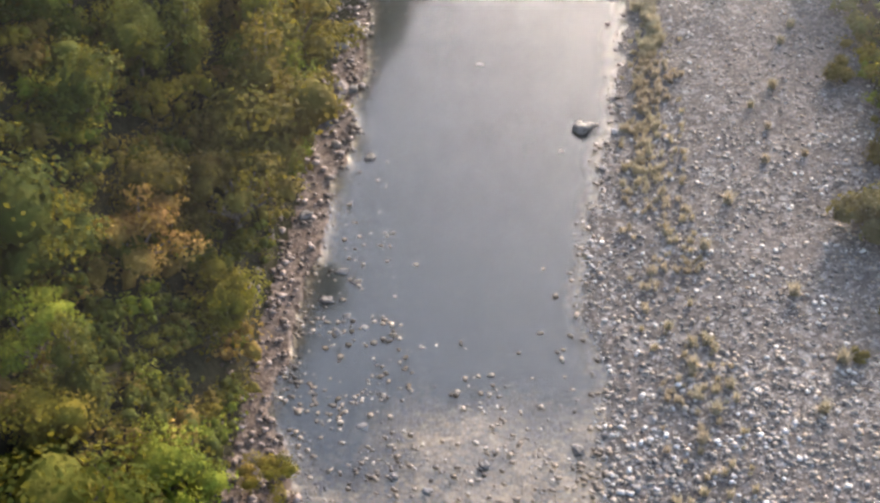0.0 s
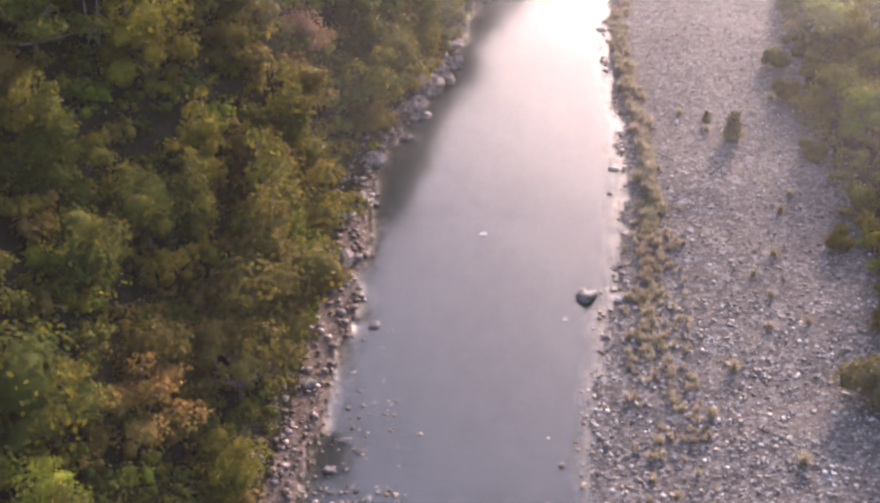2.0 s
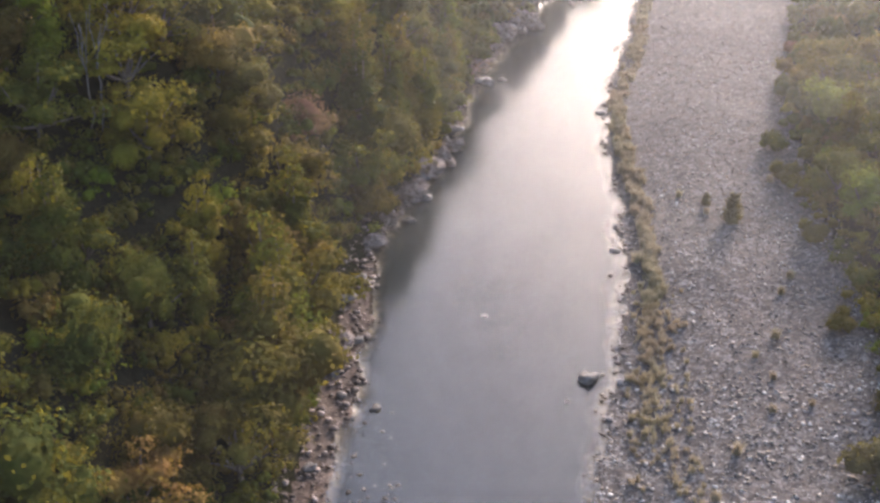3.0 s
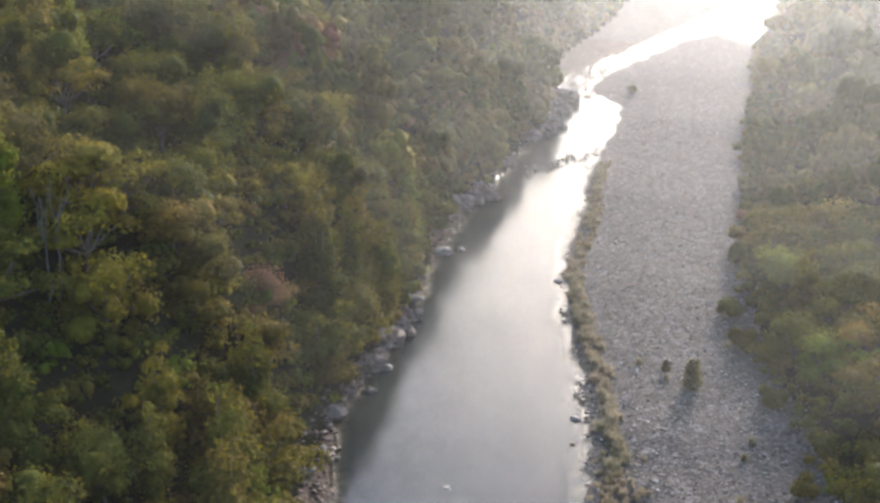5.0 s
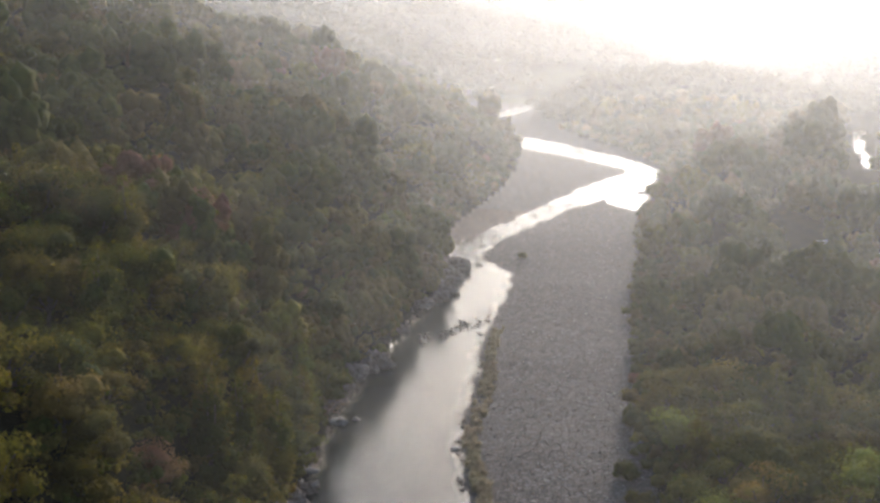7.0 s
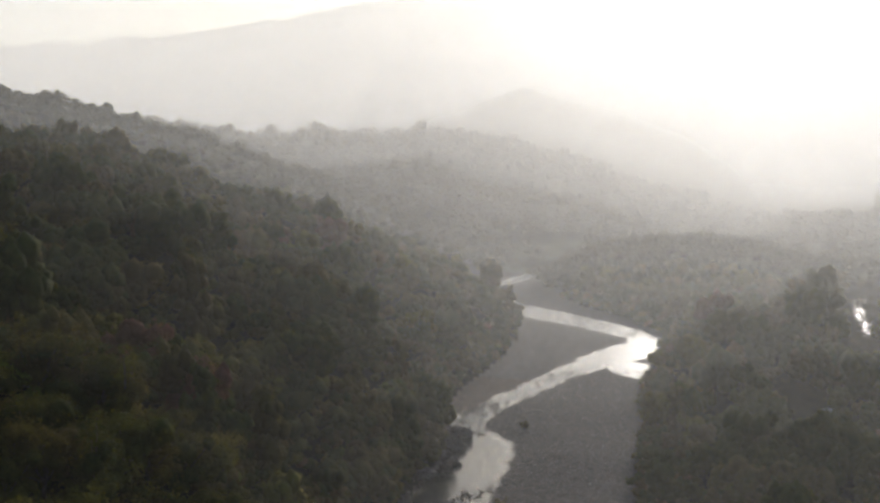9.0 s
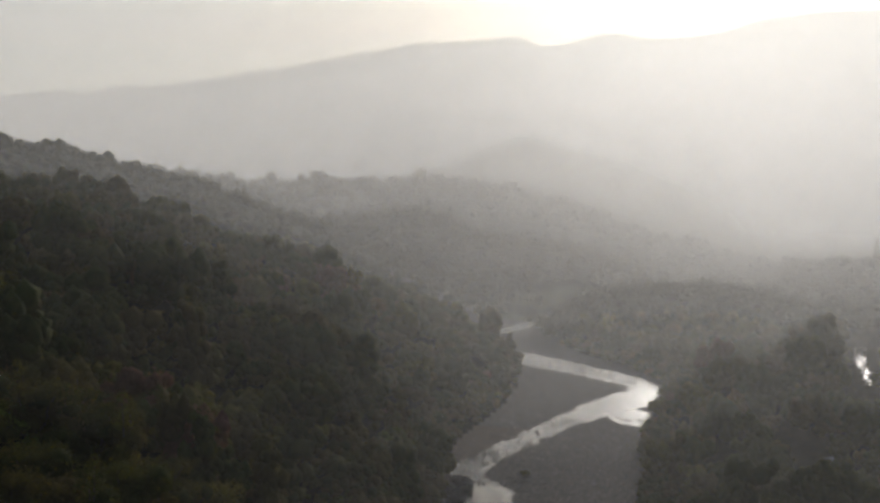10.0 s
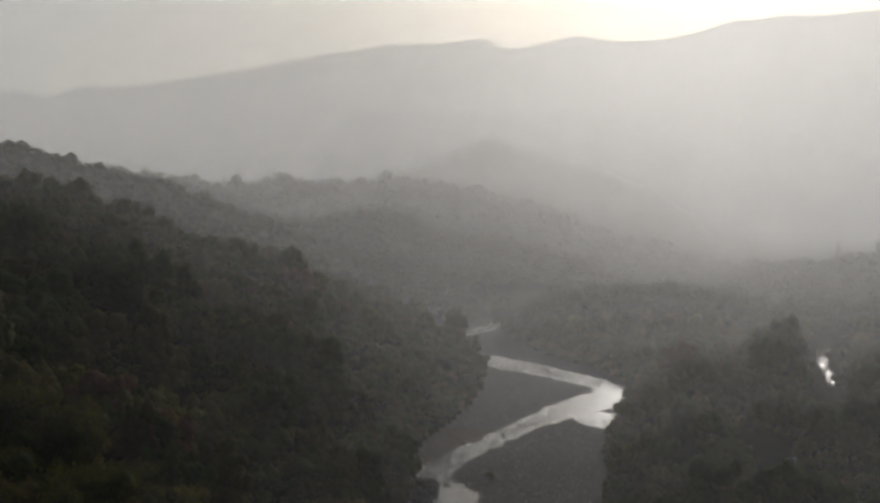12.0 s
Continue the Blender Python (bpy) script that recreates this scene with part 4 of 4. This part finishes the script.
def mass(x, y, shapes, lo, hi, far=False, low=1.5):
    z = ground(x, y)[0]
    kind, color = rng.choice([0, 1, 3, 4, 5] if far else [0, 1, 2, 3, 4, 5], len(x)), rng.choice(7, len(x), p=WEIGHTS if shapes is NEAR_LOW else FAR_WEIGHTS)
    turn, size = rng.uniform(0, 6.28, len(x)), lo + (hi - lo) * rng.random(len(x)) ** 1.6 * (1 + 0.35 * ripple(x, y, 24.0, 12.0))
    sc = np.stack((size, size, size * rng.uniform(.85, 1.3 if shapes is MEDIUM or shapes is COARSE else 1.2, len(x))), -1)
    for k in range(6):
        for c in range(7):
            m = (kind == k) & (color == c)
            if m.any():
                masses["distant" if shapes is SPARSE else PALETTE[c]].append(placed(shapes[k], np.stack((x[m], y[m], z[m] - low * size[m]), -1), turn[m], sc[m]))


along = np.arange(612, 790, 5.0)
bank_x, bank_y = on_bank(along, rng.uniform(2.2, 5.0, len(along)))
mass(bank_x, bank_y, MEDIUM, 1.2, 1.8)
left_over = np.array([i for i in np.where((left_ok | right_ok) & clear)[0] if i not in taken], int)
if len(left_over):
    mass(wx[left_over], wy[left_over], MEDIUM, 1.1, 1.9, low=2.2)

x, y = grid_places(-230, 330, 120, 740, 10.2)
z, s, l, r = ground(x, y)
a_, d_ = np.degrees(np.arctan2(x, y)), np.hypot(x, y)
stream_d = line_dist(x, y, STREAM)[0]
ok_l = (l > 0.3) & (a_ > -22) & (d_ >= 192) & (d_ < 690)
ok_r = (r > 3) & (a_ < 27.5) & (d_ >= 205) & (d_ < 700) & (s > 5) & (stream_d > 6) & ~((np.abs(a_ - 25.0) < np.where(d_ < 460, 0.8, 1.0)) & (d_ > 385) & (d_ < 700))
open_hut = ~((np.abs(a_ - 23.7) < 1.3) & (d_ > 306) & (d_ < 346))
ok_r &= open_hut
edge = ((r > 0) & (r < 11)) | ((l > 0) & (l < 7))
m = (ok_l | ok_r) & edge
mass(x[m], y[m], MEDIUM, 1.0, 1.6, low=1.8)
m = (ok_l | ok_r) & (d_ < 330) & ~edge
mass(x[m], y[m], MEDIUM, 1.25, 2.5, low=2.2)
m = (ok_l | ok_r) & (d_ >= 330) & ~edge & (rng.random(len(x)) < 0.86)
mass(x[m & (d_ < 460)], y[m & (d_ < 460)], COARSE, 1.25, 2.45, True, 2.3)
mass(x[m & (d_ >= 460)], y[m & (d_ >= 460)], DISTANT, 1.15, 2.5, True, 2.4)
# undergrowth: thick at the steep toe of the slope and along both forest edges, looser within
x, y = grid_places(-75, 110, 40, 330, 2.9)
z, s, l, r = ground(x, y)
a_ = np.degrees(np.arctan2(x, y))
within = ((l > 0.2) & (l < 13)) | ((r > -1.0) & (r < 9))
loose = ((l >= 13) | (r >= 9)) & (np.hypot(x, y) < 235) & (rng.random(len(x)) < np.where(np.hypot(x, y) < 125, 0.95, 0.55) * np.where(l > 0, 1, 0.45))
toe = ((l > 0.2) & (l < 17)) & (np.hypot(x, y) < 330)
m = (within | loose) & (a_ > -31) & (a_ < 28) & (s > 0.8)
close = np.hypot(x, y) < 175
mass(x[m & close], y[m & close], NEAR_LOW, .75, 1.5, low=0.2)
mass(x[m & ~close], y[m & ~close], LOW, .75, 1.5, low=0.2)
toe &= rng.random(len(x)) < 0.95
mass(x[m & toe] + rng.uniform(-1.5, 1.5, (m & toe).sum()), y[m & toe] + 1.4, NEAR_LOW, .6, 1.1, low=0.2)
x, y = grid_places(20, 170, 330, 660, 4.2)
z, s, l, r = ground(x, y)
m = (((l > 0.2) & (l < 9)) | ((r > -1.0) & (r < 7))) & (s > 0.8)
mass(x[m], y[m], LOW, 1.0, 2.0, low=0.2)
# the ridges behind
for r0, r1, a0, a1, step, lo, hi in ((690, 1010, -22, 11, 12.0, 1.2, 2.0), (600, 900, 9.5, 28, 10.5, 1.1, 1.8), (940, 1170, -3, 17, 15.0, 1.3, 2.2), (960, 1260, 17, 28, 14.0, 1.2, 2.1), (1200, 1540, -14, 23, 20.0, 1.5, 2.9)):
    x, y = grid_places(-720, 900, 400, 2060, step)
    a_, d_ = np.degrees(np.arctan2(x, y)), np.hypot(x, y)
    z, s, l, r = ground(x, y)
    m = (d_ > r0) & (d_ < r1) & (a_ > a0) & (a_ < a1) & (z > 4) & (s > 12) & ~((np.abs(a_ - 25.0) < 0.35) & (d_ < 720))
    mass(x[m], y[m], SPARSE, lo * 1.2, hi * 1.2, True, 3.0)
# bushes that close the gaps between the trees of the steep slope
x, y = grid_places(-60, 60, 60, 330, 4.6)
l, d_ = ground(x, y)[2], np.hypot(x, y)
m = (l > 2.5) & (l < 48) & (d_ < 190) & (np.degrees(np.arctan2(x, y)) > -22)
mass(x[m], y[m], NEAR_LOW, 1.0, 1.5, low=0.3)
x, y = grid_places(-60, 60, 170, 340, 6.0)
l, d_ = ground(x, y)[2], np.hypot(x, y)
m = (l > 2.5) & (l < 55) & (d_ > 190) & (d_ < 335)
mass(x[m], y[m], LOW, 1.2, 1.9, low=0.5)
for color, sets in masses.items():
    if sets:
        stuff("forest", joined(sets), LEAVES.get(color, FAR_CANOPY), "dark distant woods covering the hazy ridges" if color == "distant" else f"dense hillside forest canopy with {color} leaves", "forest", True)

# ---- grass and shrubs on the bar ----


def tuft_shape(n, seed):
    """A clump of bending grass blades about 1 m high."""
    g = np.random.default_rng(seed)
    a, lean = g.uniform(0, 6.28, n), g.uniform(0.1, 0.75, n)
    base = np.stack((np.cos(a * 3) * g.uniform(0, .3, n), np.sin(a * 3) * g.uniform(0, .3, n), np.full(n, -.05)), -1)
    d = np.stack((np.cos(a), np.sin(a), np.zeros(n)), -1)
    side = np.stack((-np.sin(a), np.cos(a), np.zeros(n)), -1) * 0.035
    h = g.uniform(.55, 1.05, n)[:, None]
    midp = base + d * lean[:, None] * 0.35 * h + np.array([0, 0, .62]) * h
    tip = base + d * lean[:, None] * h + np.array([0, 0, .85]) * h
    v = np.stack((base - side, base + side, midp + side, midp - side, tip), 1).reshape(-1, 3)
    k = np.arange(n)[:, None] * 5
    f = np.concatenate((k + np.array([[0, 1, 2]]), k + np.array([[0, 2, 3]]), k + np.array([[3, 2, 4]])), 0)
    return v, f


TUFTS = [mesh_from("grass_tuft", *tuft_shape(95, k), GRASS) for k in range(4)]


def tuft(x, y, size, k):
    ob = new("grass_tuft", TUFTS[k % 4])
    ob.matrix_world = pose(x, y, float(ground(x, y)[0]), 0, 0, k * 61) @ Matrix.Scale(size, 4)
    return tagged(ob, "dry yellow grass tuft growing among the cobbles", "grass tuft", "grass tufts on the bar")


TUFT_LINE = np.array([(20.0, 92), (19.8, 101), (20.6, 110), (22.3, 122), (24.6, 135), (25.4, 150), (25.8, 165), (26.0, 178), (26.8, 192), (30.5, 207), (36.0, 228), (38.5, 245), (43, 262)], float)
k = 0
for y in np.arange(92, 262, 1.05):
    x = float(np.interp(y, TUFT_LINE[:, 1], TUFT_LINE[:, 0]))
    wide = 2.2 if y < 125 else 0.9
    for j in range(1 if y < 125 else 2):
        if rng.random() < (0.5 if y < 125 else (0.8 if y < 190 else 0.45)) * (0.65 + 0.5 * (math.sin(y * 0.7) + math.sin(y * 0.23) > -0.3)):
            tuft(x + float(rng.normal()) * wide * 0.7, float(y) + float(rng.uniform(-.4, .4)), float(rng.uniform(1.0, 1.9)) * (0.6 if y < 125 else 0.95), k)
            k += 1
bx_, by_ = scatter(-2.2, 2.2, 92, 262, 2.4)
bx_ = bx_ * (0.5 + 0.3 * ripple(by_, by_, 7.0, 3.0)) + np.interp(by_, TUFT_LINE[:, 1], TUFT_LINE[:, 0])
m = (ground(bx_, by_)[1] > 0.1) & (rng.random(len(bx_)) < (smooth(86, 125, by_) * 0.6 + 0.1) * (0.45 + 0.55 * (ripple(by_, by_, 6.0, 4.0) > -0.1)) * (1 - 0.5 * smooth(180, 230, by_)))
bx_, by_ = bx_[m], by_[m]
stuff("grass_verge", placed(tuft_shape(22, 19), np.stack((bx_, by_, ground(bx_, by_)[0]), -1), rng.uniform(0, 6.28, len(bx_)), rng.uniform(.5, 1.25, len(bx_))), GRASS, "band of dry tan grass along the water's edge", "grass")
gx, gy = scatter(14, 30, 55, 130, 1.3)
gd = gx - np.interp(gy, [50, 70, 80, 92, 101, 110, 130], [19, 20, 19.5, 19.5, 20, 21, 24])
m = (ground(gx, gy)[1] > 0.3) & (np.abs(gd) < 3.4) & (rng.random(len(gx)) < 0.2 + 0.45 * (ripple(gx, gy, 5, 2.0) > 0.1))
gx, gy = gx[m], gy[m]
stuff("dry_grass", placed(tuft_shape(36, 9), np.stack((gx, gy, ground(gx, gy)[0]), -1), rng.uniform(0, 6.28, len(gx)), rng.uniform(.45, 1.0, len(gx))), GRASS, "sparse dry yellow grass between the cobbles", "grass")
for x, y, size in ((26.7, 97.2, 1.5), (23.4, 90.3, 1.3), (29.9, 83.6, 1.4), (32, 75.3, 1.6), (29.1, 69.6, 1.2), (33, 110, 1.0), (35, 118, 1.3), (32, 114, 1.0), (20, 75, 1.3), (21, 70, 1.4), (19.5, 67, 1.2), (22.5, 72.5, 1.1),
                   (18.8, 80, 1.0), (31.5, 104, 1.1), (35.6, 105, .9), (38, 128, 1.2), (40, 132, 1.2), (33.5, 150, 1.3), (31, 156, 1.2), (44, 160, 1.4)):
    tuft(x, y, size, k)
    k += 1

SHRUB = {}
SHRUBS = [(36.3, 147.7, "cone", 1.05, "dull brown"), (38.6, 92.6, "bush", 1.7, "dull brown"), (41.0, 90.6, "bush", 1.7, "dull brown"), (41.5, 95.5, "bush", 1.5, "dull brown"), (37.2, 79.8, "bush", .7, "dull brown"), (33.2, 75.5, "bush", .42, "olive"),
          (45, 142, "bush", 1.0, "olive"), (46, 160, "bush", 1.2, "olive"), (47, 172, "bush", 1.1, "green"), (42.5, 120, "bush", .9, "olive"), (43, 104, "bush", 1.1, "olive"), (60.5, 332, "bush", .75, "olive"), (34, 153, "cone", .45, "dull brown")]
for x, y, kind, size, color in SHRUBS:
    if (kind, color) not in SHRUB:
        SHRUB[kind, color] = mesh_from("crown", *with_cores(leaf_shape(900, boughs(kind, 3), 0.15, 8), boughs(kind, 3), 0.8, BUMPY), DULL_LEAVES if color == "dull brown" else LEAVES[color])
    t = thing("shrub", pose(x, y, float(ground(x, y)[0]), 0, 0, x * 31 % 360), f"{'conical' if kind == 'cone' else 'low rounded'} {color} shrub on the cobble bar", "shrub", "shrubs on the bar")
    t.matrix_world = t.matrix_world @ Matrix.Scale(size, 4)
    part("crown", SHRUB[kind, color], None, t)
    part("trunk", SHRUB.setdefault("stem", mesh_from("trunk", *trunk_shape([(0, 0, 1.2, .5, 1), (.5, .3, 1.0, .4, 1), (-.5, -.2, 1.1, .4, 1)], 4, 0.06), BARK, True)), None, t)

# ---- morning mist across the valley, built as added sheets ----
# the nearest sheets stand in for lens glare that lifts the darks
BANKS = [(60, 150, .0042, 7, .8, 1.3), (130, 150, .0085, 7, .75, 1.4), (175, 150, .009, 7, .9, 1.8), (225, 150, .011, 7, .9, 1.8), (285, 150, .020, 7, .8, 1.5)]
BANKS += [(d, 160, .034, 7, .92, 1.3) for d in (345, 410)]
BANKS += [(d, 190, .036, 8, 1.0, 1.35) for d in (480, 580, 690, 800)]
BANKS += [(d, 260, .052, 14, 1.0, 1.6) for d in (930, 1020, 1110, 1200, 1290)]
BANKS += [(d, 500, .13, 34, 1.0, 1.15) for d in (1500, 1620, 1750, 1880)]
BANKS += [(d, 1100, .27, 40, 1.0, 1.15) for d in (2150, 2500, 2900, 3500)]
for dist, high, thick, rise, west, sunny in BANKS:
    arc, ups = np.radians(np.arange(-36, 43, 2.0)), np.concatenate((np.linspace(-2, 112, 24), np.linspace(120, max(high, 140), 8)))
    A, Z = np.meshgrid(arc, ups)
    X, Y = dist * np.sin(A), dist * np.cos(A)
    over_land = Z - ground(X, Y)[0] - 2.0
    i = np.arange(A.size).reshape(A.shape)
    me = mesh_from("mist_bank", np.stack((X, Y, Z), -1).reshape(-1, 3), np.stack((i[:-1, :-1], i[:-1, 1:], i[1:, 1:], i[1:, :-1]), -1).reshape(-1, 4), mist_material("mist", thick, high, west, sunny), True)
    me.attributes.new("room", "FLOAT", "POINT").data.foreach_set("value", smooth(0, rise, over_land).ravel().astype(np.float32))
    veil = new("mist_bank", me)
    veil.visible_shadow = False
    tagged(veil, "thin added sheet across the valley standing in for sunlit mist and lens glare", "mist", kind="stuff")

# ---- single cobbles nearest to the camera ----
STONE_MESH = [mesh_from("stone", *p, STONE, True) for p in WORN]
for i in near:
    ob = part("stone", STONE_MESH[int(i) % 7], None, ground_sheet)
    x, y, size = float(cx[i]), float(cy[i]), float(cs[i])
    ob.matrix_world = pose(x, y, float(ground(x, y)[0]) + size * 0.15, 0, 0, float(i) * 47 % 360) @ Matrix.Scale(size, 4)
